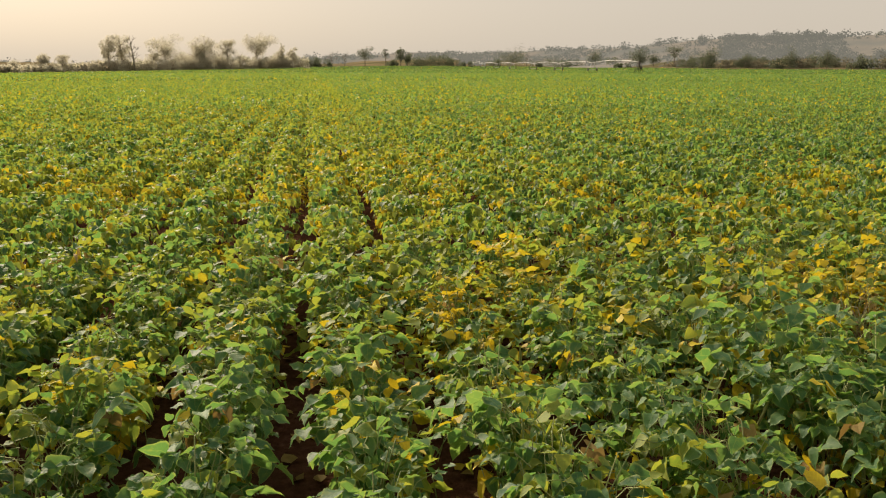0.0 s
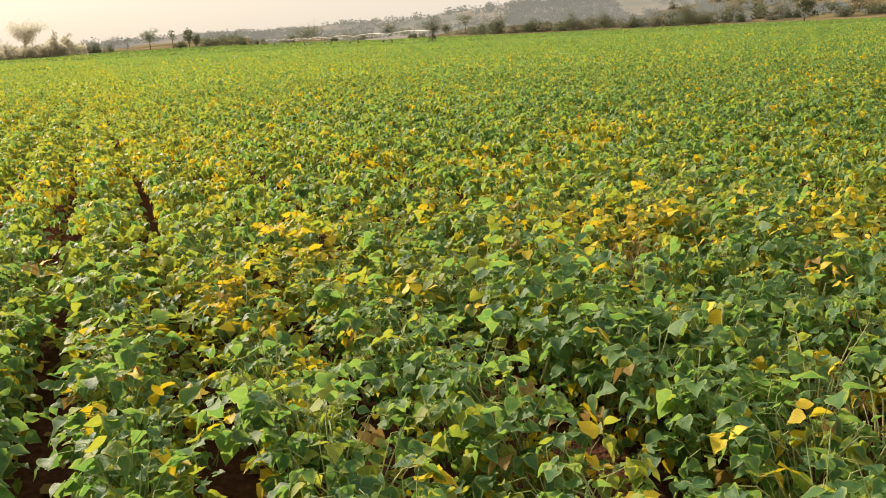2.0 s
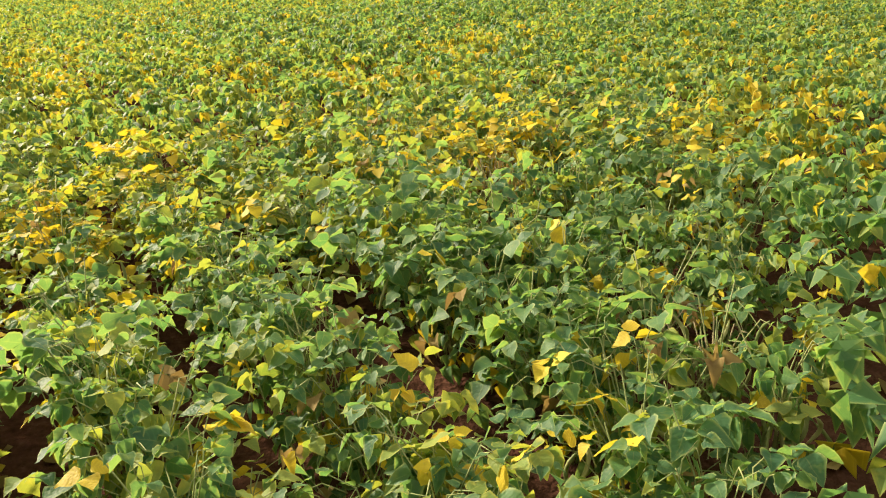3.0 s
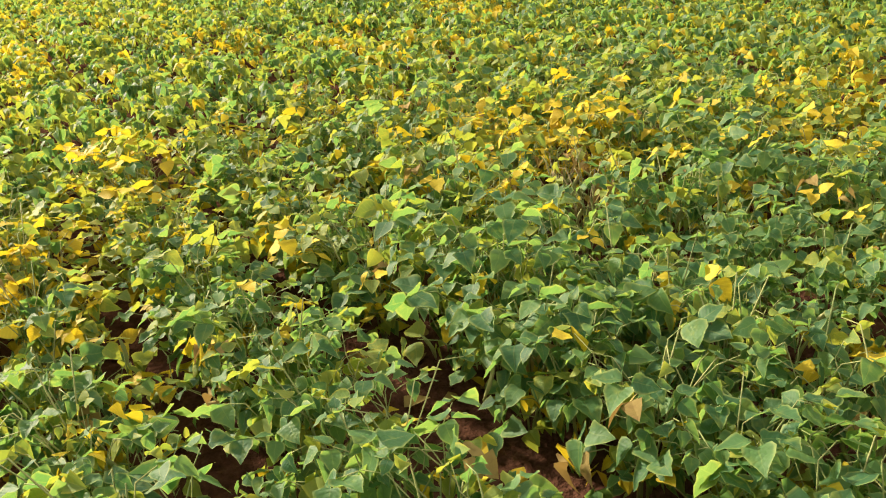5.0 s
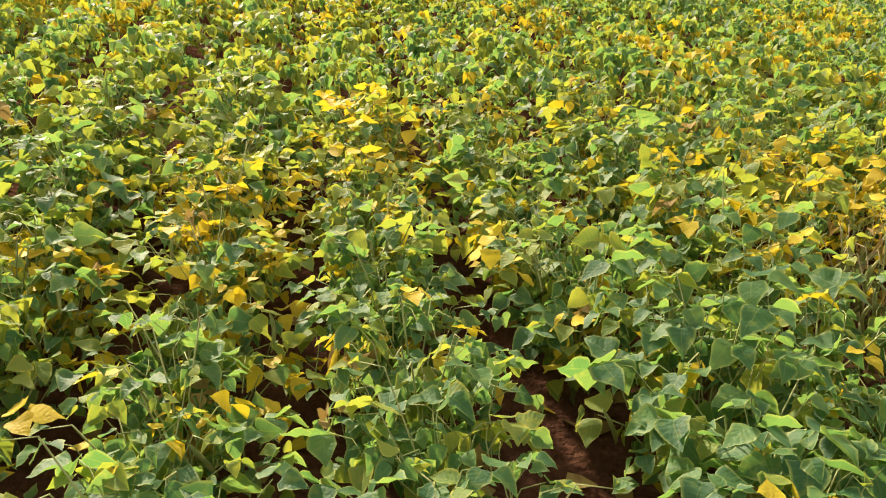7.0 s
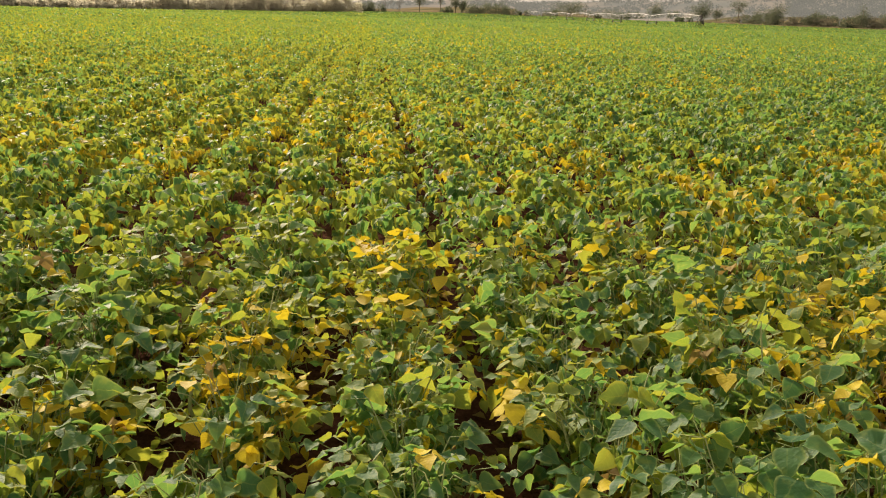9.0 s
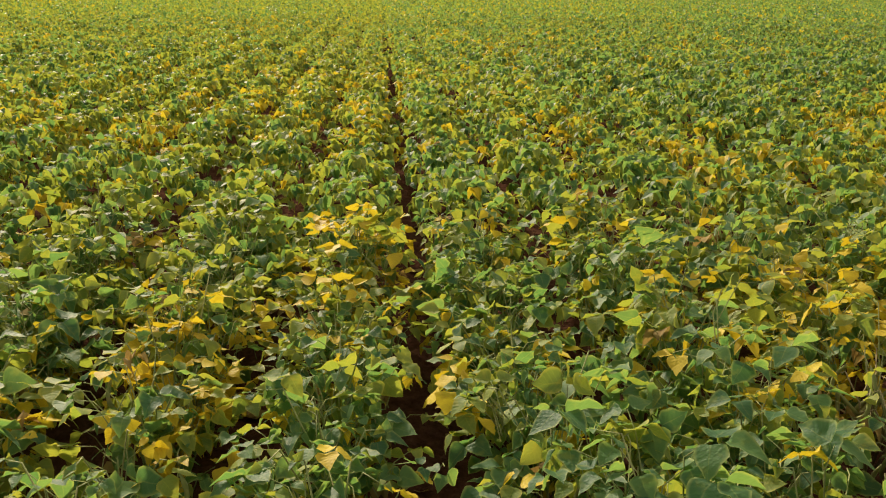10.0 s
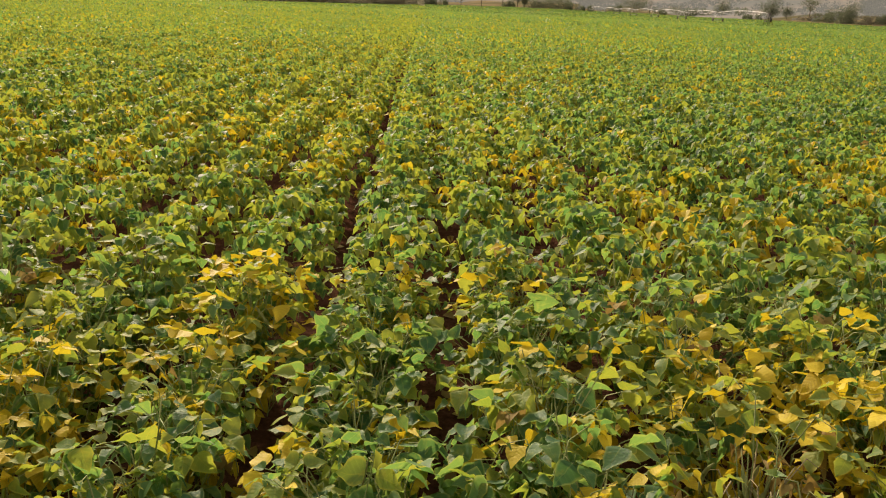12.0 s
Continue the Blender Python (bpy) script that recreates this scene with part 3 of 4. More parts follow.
def tree(name, x, y, height, width, label, crown=0.5, leaves=700, seed=1, style="broad", foliage=None):
    """A tapered, forked trunk with limbs, and a crown of many small sprays in uneven clumps."""
    rng, rnd = np.random.RandomState(seed), random.Random(seed)
    thing = new(name)
    thing.matrix_basis = pose(x, y, float(land(np.array(x), np.array(y))) - 0.15)
    tagged(thing, label, "tree", "trees at the field's edge")
    b = Build()
    low = height * (1 - crown) * 0.8
    r = 0.02 * height
    lean = Vector((rnd.uniform(-0.08, 0.08), rnd.uniform(-0.08, 0.08), 0)) * height
    top = Vector((0, 0, height * (0.72 if style != "cone" else 0.92))) + lean
    spine = [Vector((0, 0, 0)), lean * 0.2 + Vector((0, 0, low)), lean * 0.7 + Vector((0, 0, (low + top.z) / 2)), top]
    b.tube(spine, [r * 1.3, r, r * 0.6, r * 0.2], 7)
    tips = [top]
    limbs = 9 if style != "cone" else 4
    for i in range(limbs):
        f = (i + rnd.random()) / limbs
        start = spine[1].lerp(spine[3], f * 0.75) * (1 - 0.25 * (1 - f))
        a = i * 2.4 + rnd.uniform(-0.5, 0.5)
        reach = width / 2 * rnd.uniform(0.5, 1.0) * (0.4 if style == "cone" else 1) * (1 - 0.35 * f)
        tip = start + Vector((math.cos(a) * reach, math.sin(a) * reach, reach * rnd.uniform(0.35, 1.1)))
        tip.z = min(tip.z, height * rnd.uniform(0.82, 0.97))
        mid = start.lerp(tip, 0.5) + Vector((0, 0, rnd.uniform(-0.03, 0.05) * height))
        b.tube([start, mid, tip], [r * 0.5, r * 0.32, r * 0.12], 5)
        tips += [tip, mid.lerp(tip, 0.4)]
        for j in range(3):
            end = tip + Vector((rnd.uniform(-1, 1), rnd.uniform(-1, 1), rnd.uniform(-0.2, 0.8))) * width * (0.15 if style != "bare" else 0.18)
            end.z = min(end.z, height)
            b.tube([mid.lerp(tip, rnd.uniform(0.3, 0.95)), end], [r * 0.2, r * 0.06], 4)
            tips.append(end)
            if style == "bare":
                for k in range(3):
                    twig = end + Vector((rnd.uniform(-1, 1), rnd.uniform(-1, 1), rnd.uniform(0.2, 1))) * width * 0.12
                    b.tube([mid.lerp(end, rnd.uniform(0.4, 1)), twig], [r * 0.12, r * 0.05], 4)
    k = 0.96 * height / max(p.z for p in tips)      # the topmost twig reaches the full height
    b.v = [(q[0], q[1], q[2] * k) for q in b.v]
    tips = [Vector((p.x, p.y, p.z * k)) for p in tips]
    part("trunk", b.mesh("trunk", [BARK]), thing)
    if style == "bare":
        return thing
    if style == "cone":
        balls = [(rnd.uniform(-0.1, 0.1) * width, rnd.uniform(-0.1, 0.1) * width, low + (height - low) * f, width * 0.42 * (1.08 - f)) for f in (0.05, 0.2, 0.35, 0.5, 0.65, 0.8, 0.92)]
    else:
        full = 1.5 if crown > 0.82 else 1.0
        balls = [(p.x, p.y, min(p.z, height * 0.94) * (1 if full == 1 else rnd.uniform(0.55, 1)), width * full * rnd.uniform(0.09, 0.2)) for p in tips]
        balls += [(q[0] * 0.6, q[1] * 0.6, q[2] * rnd.uniform(0.62, 0.85), q[3] * 0.9) for q in balls[::2]]
    vs, ts = [], []
    clump_quads(rng, balls, 1.0, int(leaves * 3.6), height * 0.016 + 0.2, vs, ts)
    part("crown", tri_mesh("crown", np.concatenate(vs), np.concatenate(ts), [foliage or TREE_LEAF]), thing)
    return thing


def shrub(x, y, height, width, seed, label, foliage=None, leaves=480):
    rng, rnd = np.random.RandomState(seed), random.Random(seed)
    thing = new("shrub")
    thing.matrix_basis = pose(x, y, float(land(np.array(x), np.array(y))) - 0.1)
    tagged(thing, label, "shrub", "shrubs along the field's edge")
    b = Build()
    balls = []
    for i in range(11):
        p = Vector((rnd.uniform(-0.42, 0.42) * width, rnd.uniform(-0.35, 0.35) * width, height * rnd.uniform(0.25, 0.78)))
        b.tube([(p.x * 0.25, p.y * 0.25, 0), (p.x * 0.6, p.y * 0.6, p.z * 0.6), p], [0.09, 0.07, 0.03], 4)
        balls.append((p.x, p.y, p.z, height * rnd.uniform(0.22, 0.36)))
        balls.append((p.x * 1.1, p.y * 1.1, height * 0.15, height * 0.28))
    part("woody_base", b.mesh("woody_base", [BARK]), thing)
    vs, ts = [], []
    clump_quads(rng, balls, 1.0, leaves, 0.7, vs, ts)
    part("crown", tri_mesh("crown", np.concatenate(vs), np.concatenate(ts), [foliage or TREE_LEAF]), thing)
    return thing


def at_edge(az, dist):
    return CX + dist * math.sin(radians(az)), CY + dist * math.cos(radians(az))


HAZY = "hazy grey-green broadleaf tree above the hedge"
# az, distance, height, width, share of crown, leaves
HEDGE_TREES = [(-28.5, 9, 8, 0.6, 600), (-24.5, 11, 10, 0.6, 700), (-21.5, 7, 7, 0.6, 500), (-18.0, 4.8, 5, 0.6, 300), (-16.4, 7, 5.8, 0.6, 600), (-15.3, 6.6, 5.6, 0.6, 420),
               (-12.6, 14.6, 9, 0.6, 700), (-11.8, 14.2, 9, 0.75, 650), (-9.2, 15, 16, 0.5, 800), (-9.9, 9, 6, 0.7, 400), (-8.3, 8, 6, 0.7, 300), (-7.35, 13.4, 9, 0.85, 900), (-6.75, 15.6, 10, 0.9, 1300),
               (-5.3, 13.4, 9, 0.55, 600), (-5.75, 9, 5, 0.85, 450), (-3.5, 16.5, 16, 0.45, 900), (-4.6, 7, 6, 0.6, 260), (-2.2, 8.5, 7, 0.95, 900), (-1.2, 10.2, 6.5, 0.6, 450)]
GRASS_TREES = [(3.7, 620, 14, 11, 0.55, 500), (5.1, 640, 13, 5, 0.35, 140), (6.1, 600, 13.5, 8, 0.8, 600), (6.55, 602, 11, 7, 0.85, 600), (13.6, 830, 17, 32, 0.95, 1500), (16.2, 830, 10, 22, 0.95, 700),
               (19.0, 800, 16.5, 17, 0.95, 900), (22.0, 640, 16, 13, 0.85, 900), (22.9, 642, 12, 8, 0.85, 500), (24.2, 600, 13.5, 13, 0.4, 350), (26.2, 560, 12.5, 14, 0.95, 1300), (25.3, 575, 9, 9, 0.95, 600),
               (28.5, 540, 10, 12, 0.95, 800), (31.2, 520, 12, 10, 0.9, 700), (33.3, 500, 11, 9, 0.95, 700), (36.0, 900, 10, 11, 0.95, 700), (38.5, 490, 13, 12, 0.95, 800), (45.5, 455, 17, 11, 0.8, 800), (51, 450, 14, 12, 0.7, 700)]
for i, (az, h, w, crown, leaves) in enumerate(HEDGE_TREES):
    tree("broadleaf_tree", *at_edge(az, float(field_edge(az)) + 8), h, w, HAZY, crown, leaves, 100 + i, "broad", HAZE_PALED_LEAF)
for i, (az, dist, h, w, crown, leaves) in enumerate(GRASS_TREES):
    tree("broadleaf_tree", *at_edge(az, dist), h, w, "dark rounded broadleaf tree beyond the dry grass", crown, leaves, 130 + i)
tree("conical_tree", *at_edge(-1.8, 416), 12.4, 9, "dark cone-shaped tree above the hedge", 0.9, 1100, 133, "cone", HAZE_PALED_LEAF)
for i, (az, dist, h, w) in enumerate([(-11.1, 352, 14, 5), (1.5, 600, 10.5, 10), (2.35, 640, 11, 8), (-4.5, 400, 8, 6), (14.6, 800, 12, 8)]):
    tree("bare_tree", *at_edge(az, dist), h, w, "leafless tree with pale forked branches", 0.65, 0, 200 + i, "bare")
_r = random.Random(5)
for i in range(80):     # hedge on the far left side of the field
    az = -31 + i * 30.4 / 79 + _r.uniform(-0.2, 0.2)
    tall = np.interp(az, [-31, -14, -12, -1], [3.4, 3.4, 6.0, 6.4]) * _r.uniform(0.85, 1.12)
    shrub(*at_edge(az, float(field_edge(az)) + 2 + _r.uniform(-1, 3)), tall, _r.uniform(7, 11), 300 + i, "dense dusty shrub in the hedge behind the field", HAZE_PALED_LEAF)
for i, (az, dist, h, w) in enumerate([(-0.6, 560, 5, 12), (0.1, 560, 6.5, 13), (0.8, 565, 6.5, 13), (5.5, 610, 6, 12), (7.0, 640, 8, 14), (7.7, 650, 10, 16), (8.4, 650, 11, 17), (9.1, 655, 9.5, 16), (9.7, 660, 8, 12), (10.6, 700, 5, 12), (15.2, 800, 7, 14), (17.0, 800, 8, 16), (17.9, 790, 9, 15), (20.2, 780, 8, 12), (20.9, 640, 5, 12), (12.4, 800, 7, 14)]):
    shrub(*at_edge(az, dist), h, w, 380 + i, "rounded dark shrub on the dry grass", None, 900)
for i in range(64):     # scrub along the right-hand edge
    az = 24.5 + i * 38 / 63 + _r.uniform(-0.4, 0.4)
    shrub(*at_edge(az, float(field_edge(az)) + 30 + _r.uniform(0, 45)), _r.uniform(5, 9.5), _r.uniform(10, 17), 420 + i, "dusty green scrub at the foot of the hill", SCRUB_LEAF if i % 4 == 0 else TREE_LEAF, 700)

for i in range(26):     # loose bushes up the dry slope
    az = 36 + _r.uniform(0, 17)
    shrub(*at_edge(az, float(field_edge(az)) + _r.uniform(90, 260)), _r.uniform(3.5, 6.5), _r.uniform(5, 9), 520 + i, "dry grey-brown bush on the hillside", SCRUB_LEAF)


def woods(name, count, az_lo, az_hi, r_lo, r_hi, size, seed, mat, label, dense=0.0):
    """Scrub and woodland over a hillside, in patches."""
    rng = np.random.RandomState(seed)
    a, r = rng.uniform(az_lo, az_hi, count * 3), rng.uniform(r_lo, r_hi, count * 3)
    x, y = CX + r * np.sin(np.radians(a)), CY + r * np.cos(np.radians(a))
    keep = np.where(waves(x, y, 150, seed) + 0.6 * waves(x, y, 50, seed + 1) > 0.15 - dense)[0][:count]
    keep = keep[r[keep] > field_edge(a[keep]) + 40]
    x, y = x[keep], y[keep]
    h = rng.uniform(0.5, 1.3, len(x)) * size
    balls = np.stack([x, y, land(x, y) + h * 0.6, h], -1)
    vs, ts = [], []
    clump_quads(rng, balls, 1.0, len(balls) * 16, size * 0.45, vs, ts)
    tagged(new(name, tri_mesh(name, np.concatenate(vs), np.concatenate(ts), [mat])), label, "woodland", kind="stuff")


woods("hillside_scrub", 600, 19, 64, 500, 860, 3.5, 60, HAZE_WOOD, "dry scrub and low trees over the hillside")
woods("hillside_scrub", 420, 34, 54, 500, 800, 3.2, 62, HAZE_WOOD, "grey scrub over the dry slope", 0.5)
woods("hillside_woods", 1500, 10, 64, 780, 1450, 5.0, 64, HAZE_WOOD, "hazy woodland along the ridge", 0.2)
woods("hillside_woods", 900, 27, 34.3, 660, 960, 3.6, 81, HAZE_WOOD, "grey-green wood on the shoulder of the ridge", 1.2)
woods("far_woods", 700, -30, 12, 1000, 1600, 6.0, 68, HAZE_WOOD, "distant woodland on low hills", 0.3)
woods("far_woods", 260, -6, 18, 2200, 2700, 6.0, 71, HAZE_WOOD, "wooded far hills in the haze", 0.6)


# ---- centre-pivot irrigation machine standing in the field ----
SPAN, TOWERS = 55.0, 8
PIPE_H = 3.5


def irrigation_pivot(x, y):
    thing = new("irrigation_pivot")
    thing.matrix_basis = pose(x, y, 0.0, 0, 0, -2.4)
    tagged(thing, "long galvanised centre-pivot sprinkler with arched spans on wheeled towers", "irrigation machine")
    tw = Build()          # A-frame tower
    for sx in (-1, 1):
        tw.tube([(sx * 1.9, 0, 0.7), (sx * 0.18, 0, PIPE_H)], [0.09, 0.08], 6)
    tw.tube([(-1.9, 0, 0.7), (1.9, 0, 0.7)], [0.1, 0.1], 6)
    tw.tube([(-1.1, 0, 2.1), (1.1, 0, 2.1)], [0.05, 0.05], 6)
    tower_me = tw.mesh("tower", [STEEL])
    pv = Build()          # four-legged pivot point with its riser pipe and control box
    for sx in (-1, 1):
        for sy in (-1, 1):
            pv.tube([(sx * 1.1, sy * 1.1, 0), (sx * 0.3, sy * 0.3, PIPE_H + 0.1)], [0.12, 0.1], 6)
    for q in (0.9, 1.9, 2.8):
        w = 1.1 - 0.8 * q / PIPE_H
        pv.tube([(-w, -w, q), (w, -w, q), (w, w, q), (-w, w, q), (-w, -w, q)], [0.06] * 5, 5)
    pv.tube([(0, 0, 0), (0, 0, PIPE_H + 0.25)], [0.16, 0.16], 8)
    pv.tube([(0.5, -0.75, 0.9), (0.5, -0.75, 2.1)], [0.42, 0.42], 4)
    pivot_me = pv.mesh("pivot_point", [DARK_STEEL])
    wh = Build()
    wh.tube([(-0.16, 0, 0), (-0.1, 0, 0), (0.1, 0, 0), (0.16, 0, 0)], [0.62, 0.75, 0.75, 0.62], 16)
    wheel_me = wh.mesh("wheel", [RUBBER])
    sp = Build()          # arched pipe with a truss below it
    n = 14
    arch = [(0, SPAN * i / n, PIPE_H + 0.7 * math.sin(math.pi * i / n)) for i in range(n + 1)]
    sp.tube(arch, [0.09] * (n + 1), 8)
    sag = [(sx, q[1], q[2] - 1.3 * math.sin(math.pi * i / n) ** 0.6) for sx in (-0.7, 0.7) for i, q in enumerate(arch)]
    for s in (0, n + 1):
        sp.tube(sag[s:s + n + 1], [0.012] * (n + 1), 4)
        for i in range(1, n):
            sp.tube([arch[i], sag[s + i]], [0.015, 0.015], 4)
            sp.tube([arch[i], sag[s + i + (1 if i % 2 else -1)]], [0.012, 0.012], 4)
    span_me = sp.mesh("span", [STEEL])
    dr = Build()
    for i in range(1, 18):
        f = i / 18
        top = PIPE_H + 0.7 * math.sin(math.pi * f)
        dr.tube([(0.25, SPAN * f, top), (0.25, SPAN * f, 2.0)], [0.006, 0.006], 4)
    drop_me = dr.mesh("drop_hoses", [STEEL])
    for k in range(TOWERS):
        z = float(land(np.array(x), np.array(y + k * SPAN)))
        if k == 0:
            part("pivot_point", pivot_me, thing, pose(0, 0, z), "dark steel pyramid with a control box")
            part("span", span_me, thing, pose(0, 0, z))
            part("drop_hoses", drop_me, thing, pose(0, 0, z))
            continue
        tower = part("tower", tower_me, thing, pose(0, k * SPAN, z))
        for sx in (-1.9, 1.9):
            part("wheel", wheel_me, tower, pose(sx, 0, 0.75), "black rubber wheel")
        if k < TOWERS - 1:
            part("span", span_me, thing, pose(0, k * SPAN, z))
            part("drop_hoses", drop_me, thing, pose(0, k * SPAN, z))
    return thing


irrigation_pivot(112.2, 277.3)


# ---- the nearest bean plants, each a thing of its own ----
def leaf_mesh(seed, kind):
    """A bean leaf: a thin stalk and three broad pointed leaflets. The stalk starts at the origin and leans along y."""
    rnd = random.Random(seed)
    b = Build()
    stalk = rnd.uniform(0.08, 0.13)
    end = Vector((0, stalk * 0.75, stalk * 0.6))
    b.tube([(0, 0, -0.02), (0, stalk * 0.3, stalk * 0.42), end], [0.0019, 0.0016, 0.0012], 3, 1, False)
    big = 0.036 + 0.042 * rnd.random() ** 1.15 if kind < 3 else rnd.uniform(0.035, 0.055)
    for turn, out in ((0.0, 0.03), (1.5, 0.006), (-1.5, 0.006)):
        size = big * rnd.uniform(0.82, 1.08)
        v, t, e = blade(*FINE, rnd.uniform(-0.05, 0.32), rnd.uniform(-0.05, 0.5)) if kind < 3 else blade(*FINE, rnd.uniform(0.8, 1.5), rnd.uniform(0.9, 1.8))
        along = v[:, 1].copy()
        crumple = 1 if kind < 3 else 2.5
        v = v + np.array([[rnd.uniform(-0.018, 0.018) * crumple, 0, rnd.uniform(-0.025, 0.025) * crumple] for _ in v])
        twist, swell, start_at = rnd.uniform(-0.4, 0.4), rnd.uniform(0.03, 0.08), rnd.uniform(0, 6)
        v[:, 2] += twist * v[:, 0] * along + swell * np.abs(v[:, 0]) / 0.4 * np.sin(along * 9.5 + start_at + 2.2 * np.sign(v[:, 0]))
        v[:, 0] *= 1 + 0.07 * np.sin(along * 19 + start_at * 3 + np.sign(v[:, 0]))
        if turn:        # side leaflets are fuller on their outer half
            v[:, 0] *= np.where(v[:, 0] * turn > 0, 0.84, 1.16)
        v[:, 0] += rnd.uniform(-0.1, 0.1) * along**2
        az = np.array([turn + rnd.uniform(-0.3, 0.3)])
        m = turned(az, np.array([rnd.gauss(0.3, 0.4)]), np.array([rnd.gauss(0, 0.42)]))[0] * size
        start = end + Vector((math.sin(turn) * 0.01, out, -0.1 * out))
        pick = kind if rnd.random() > 0.12 else max(0, kind - 1)
        b.add([start + Vector(m @ p) for p in v], t.tolist(), {0: 0, 1: 2, 2: 3, 3: 4}[pick], e, along)
    return b.mesh("leaf", [GREEN, STEM, LIME, YELLOW, DRY])


LEAF_MESHES = [[leaf_mesh(1000 + 20 * k + i, k) for i in range(16)] for k in range(4)]


def stem_mesh(seed):
    rnd = random.Random(seed)
    b = Build()
    for i in range(4):
        a = rnd.uniform(0, math.tau)
        h, d = rnd.uniform(0.28, 0.42), rnd.uniform(0.04, 0.12)
        b.tube([(0.01 * i, 0, -0.02), (math.cos(a) * d * 0.3, math.sin(a) * d * 0.3, h * 0.5), (math.cos(a) * d, math.sin(a) * d, h)], [0.0038, 0.003, 0.0016], 4)
    for i in range(3):      # shoots that reach out of the foliage, with young leaflets at the tip
        a, h, d = rnd.uniform(0, math.tau), rnd.uniform(0.43, 0.54), rnd.uniform(0.06, 0.2)
        c, q = math.cos(a), math.sin(a)
        tip = Vector((c * d, q * d, h))
        b.tube([(c * 0.01, q * 0.01, 0.1), (c * d * 0.25, q * d * 0.25, h * 0.7), (c * d * 0.7, q * d * 0.7, h * 1.02), tip], [0.0026, 0.0022, 0.0017, 0.001], 4)
        for j in range(3):
            v, t, e = blade(*COARSE, rnd.uniform(0, 0.4), rnd.uniform(0.3, 0.9))
            m = turned(np.array([rnd.uniform(0, math.tau)]), np.array([rnd.uniform(-0.9, 0.4)]), np.array([rnd.gauss(0, 0.5)]))[0] * rnd.uniform(0.018, 0.032)
            b.add([tip + Vector(m @ p) for p in v], t.tolist(), 1 + j % 2, e, v[:, 1])
    return b.mesh("stem", [STEM, LIME, GREEN])


STEM_MESHES = [stem_mesh(s) for s in range(5)]


def pod_mesh(seed):
    rnd = random.Random(seed)
    b = Build()
    n, bend = 7, rnd.uniform(0.01, 0.03)
    pts = [(bend * math.sin(i / n * math.pi), 0, -0.115 * i / n) for i in range(n + 1)]
    b.tube(pts, [0.0015, 0.0045, 0.0062, 0.0055, 0.0064, 0.0056, 0.004, 0.001], 6)
    return b.mesh("pod", [POD])


def stalk_mesh(seed):
    """A thin arched stalk whose leaf has dropped."""
    rnd = random.Random(seed)
    b = Build()
    for i in range(1):
        a, h, d = rnd.uniform(0, math.tau), rnd.uniform(0.2, 0.42), rnd.uniform(0.08, 0.2)
        c, q = math.cos(a), math.sin(a)
        b.tube([(c * 0.02, q * 0.02, rnd.uniform(0.02, 0.15)), (c * d * 0.4, q * d * 0.4, h * 0.75), (c * d * 0.8, q * d * 0.8, h), (c * d * 1.1, q * d * 1.1, h * rnd.uniform(0.75, 1.05))], [0.0032, 0.0026, 0.002, 0.0012], 4)
    return b.mesh("dry_stalk", [STALK])


STALK_MESHES = [stalk_mesh(s) for s in range(6)]
POD_MESHES = [pod_mesh(s) for s in range(4)]


def low_mesh(seed, kind):
    """The lower, older leaves that hang inside the plant, joined."""
    rng = np.random.RandomState(seed)
    n = 40
    at = np.stack([np.clip(rng.normal(0, 0.075, n), -0.12, 0.12), rng.uniform(-0.12, 0.12, n), 0.06 + 0.36 * rng.uniform(0, 1, n) ** 0.8], -1)
    kinds = np.where(rng.uniform(size=n) < np.where(at[:, 2] < 0.24, 1.0, 0.35) * (0.17 if kind == 0 else 0.75), 2, np.where(rng.uniform(size=n) < 0.22, 1, 0))
    kinds = np.where(rng.uniform(size=n) < 0.02, 3, kinds)
    kept = [[], [], [], 0, []]
    three_leaflets(rng, at, rng.uniform(0.042, 0.062, n), kinds, MEDIUM, kept, 0.7)
    return tri_mesh("inner_leaves", np.concatenate(kept[0]), np.concatenate(kept[1]), LEAVES, np.concatenate(kept[2]), False, np.concatenate(kept[4]))


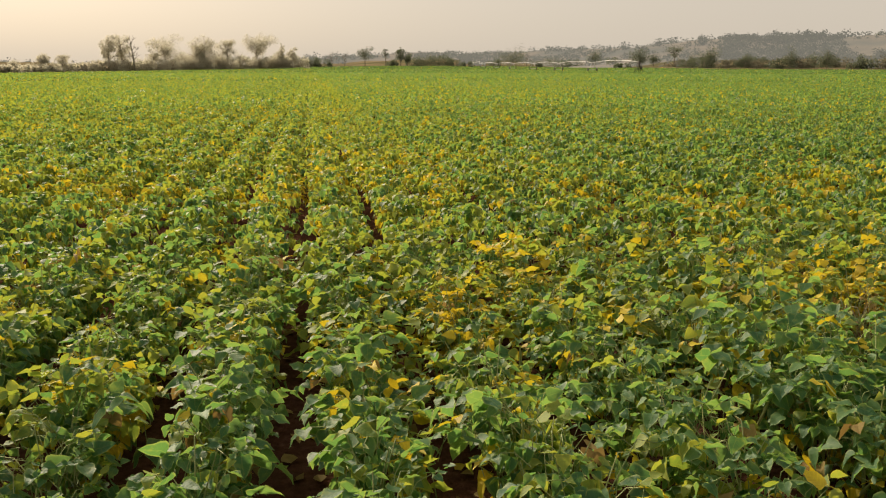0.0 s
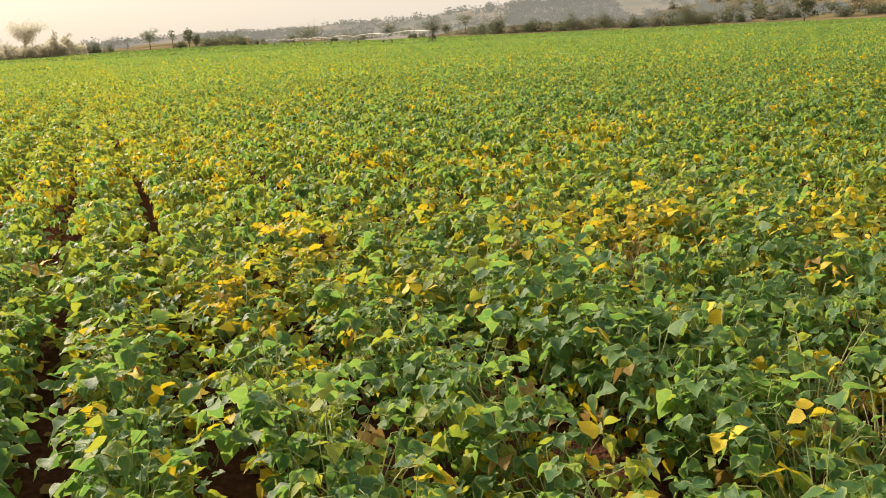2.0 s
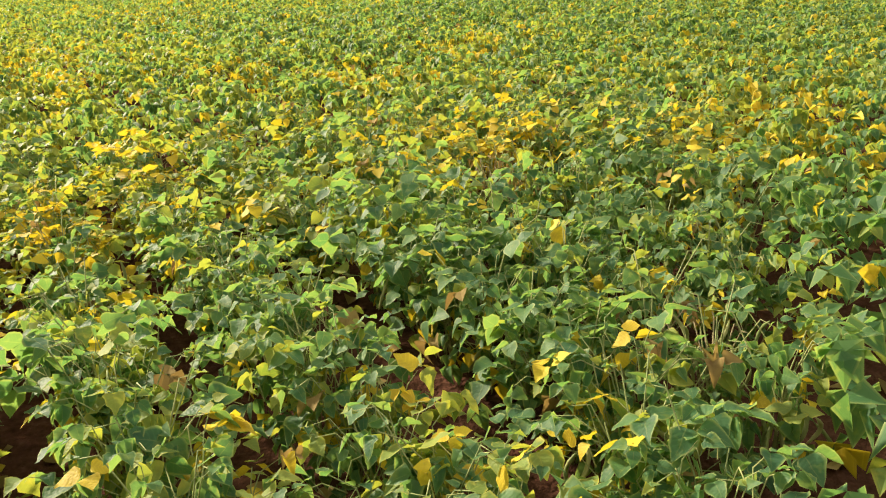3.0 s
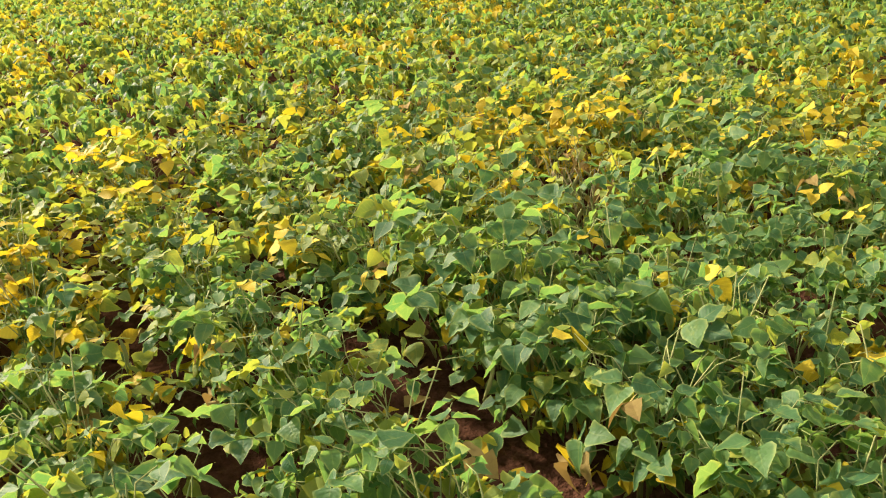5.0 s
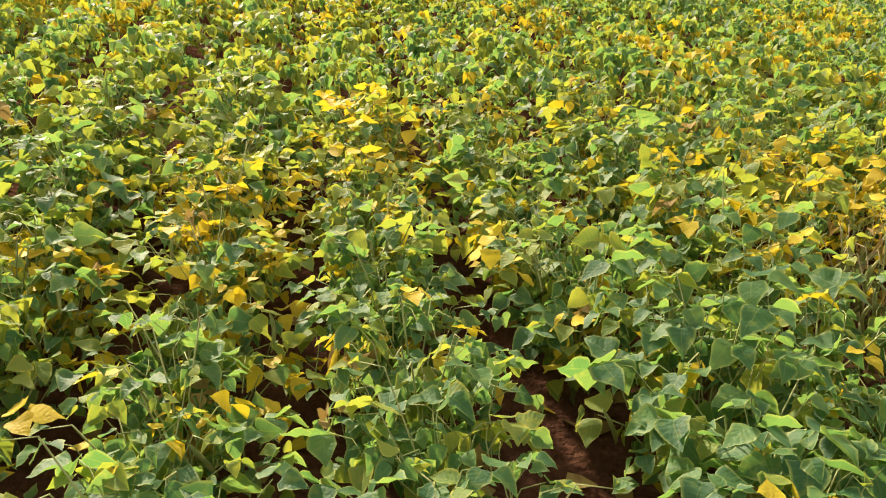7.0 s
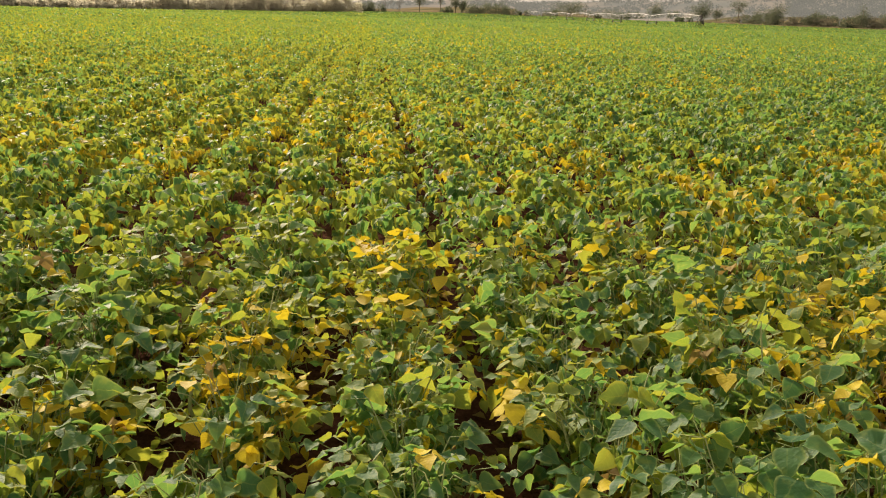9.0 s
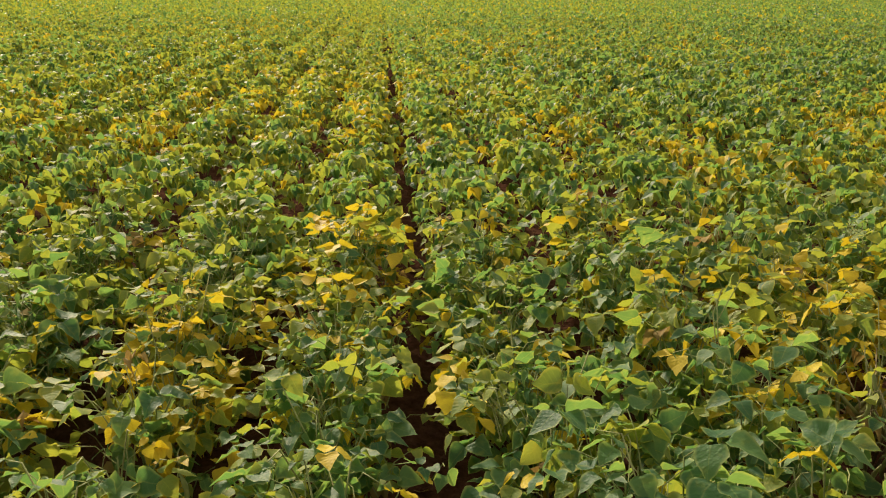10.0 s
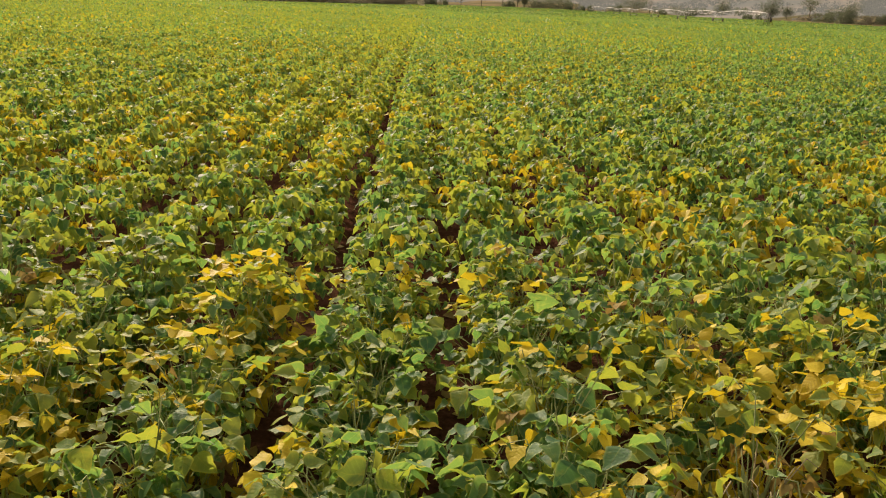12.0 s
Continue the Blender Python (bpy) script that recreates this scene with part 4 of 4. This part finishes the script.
LOW_MESHES = [[low_mesh(2000 + 10 * k + i, k) for i in range(6)] for k in range(2)]
PLANT_STEP, LEAF_COUNT = 0.215, 37
rng = np.random.RandomState(9)
for k in range(-4, 9):
    for j in range(30):
        px, py = ROW0 + k * ROW, 0.9 + j * PLANT_STEP + (k % 3) * 0.07
        if not bool(in_near_block(np.array(px), np.array(py))):
            continue
        px, py = beside_furrow(px, py) + rng.normal(0, 0.02), py + rng.normal(0, 0.02)
        yel = float(yellowing(np.array(px), np.array(py)))
        dry = float(withering(np.array(px), np.array(py)))
        words = ("withered bean plant with hanging pods in red soil" if dry > 0.45 else "bean plant with mostly yellow leaves in the row" if yel > 0.42
                 else "bean plant with green and some yellow leaves" if yel > 0.14 else "leafy green bean plant in the row")
        plant = tagged(new("bean_plant"), words, "bean plant", "bean plants in rows")
        plant.matrix_basis = pose(px, py, 0, 0, 0, 0)
        tall, reach = float(crop_height(np.array(px), np.array(py))), float(row_spread(np.array(px), np.array(py)))
        big = float(leaf_size(np.array(px), np.array(py)))
        grown = Matrix.Diagonal((1, 1, min(1.1, tall / 0.46), 1))
        part("stem", STEM_MESHES[rng.randint(5)], plant, grown @ pose(0, 0, 0, 0, 0, rng.uniform(0, 360)))
        if dry < 0.45:
            part("inner_leaves", LOW_MESHES[int(yel > 0.3)][rng.randint(6)], plant, grown @ pose(0, 0, 0, 0, 0, rng.choice([0, 180])))
        if dry > 0.45:
            for i in range(10):
                part("dry_stalk", STALK_MESHES[rng.randint(6)], plant, pose(0, 0, 0, 0, 0, rng.uniform(0, 360)), "bare tan leaf stalk")
        for i in range(int(LEAF_COUNT * (1 - 0.72 * dry) * float(crop_share(np.array(px), np.array(py))))):
            dx, dy = float(np.clip(rng.normal(0, reach), -0.19, 0.19)), float(rng.uniform(-0.13, 0.13))
            dx = float(off_furrow(np.array(px + dx), np.array(py + dy))) - px
            deep = rng.uniform() ** 1.7
            z = tall * (1 - 0.3 * min(1, abs(dx) / 0.22) ** 2) * (1 - 0.5 * deep) - 0.05
            kind = int(leaf_kind(rng, np.array(px + dx), np.array(py + dy), deep))
            if dry > 0.45 and rng.uniform() < 0.55:
                kind, z = (2, z) if rng.uniform() < 0.35 else (3, z * 0.8)
            heading = math.degrees(math.atan2(-dx, dy)) + rng.normal(0, 60)
            leaf = part("leaf", LEAF_MESHES[kind][rng.randint(16)], plant, pose(dx * 0.85, dy * 0.85, z) @ LEAN.to_4x4() @ pose(0, 0, 0, rng.normal(0, 16), rng.normal(0, 16), heading) @ Matrix.Scale(big * rng.uniform(0.85, 1.12) * (0.7 if dry > 0.45 else 1), 4))
        podded = 4 if px > 1.4 and py < 3.3 else 1
        for i in range(int(30 * dry) if dry > 0.3 else podded):
            part("pod", POD_MESHES[rng.randint(4)], plant, pose(rng.normal(0, 0.07), rng.normal(0, 0.07), rng.uniform(0.16, 0.38), rng.normal(0, 18), rng.normal(0, 18), rng.uniform(0, 360)))

# fallen leaves on the soil of the furrows
n = 900
x, y = rng.uniform(-1.6, 4.6, n), rng.uniform(0.8, 7, n)
kept = [[], [], [], 0, []]
scatter(MEDIUM, np.stack([x, y, np.full(n, 0.012)], -1), rng.uniform(0, math.tau, n), rng.normal(0, 0.12, n), rng.normal(0, 0.15, n), rng.uniform(0.05, 0.09, n), np.where(rng.uniform(size=n) < 0.75, 3, 2), rng, kept, False)
tagged(stuff("fallen_leaves", kept, "withered leaves lying on the red soil"), category="leaf litter")
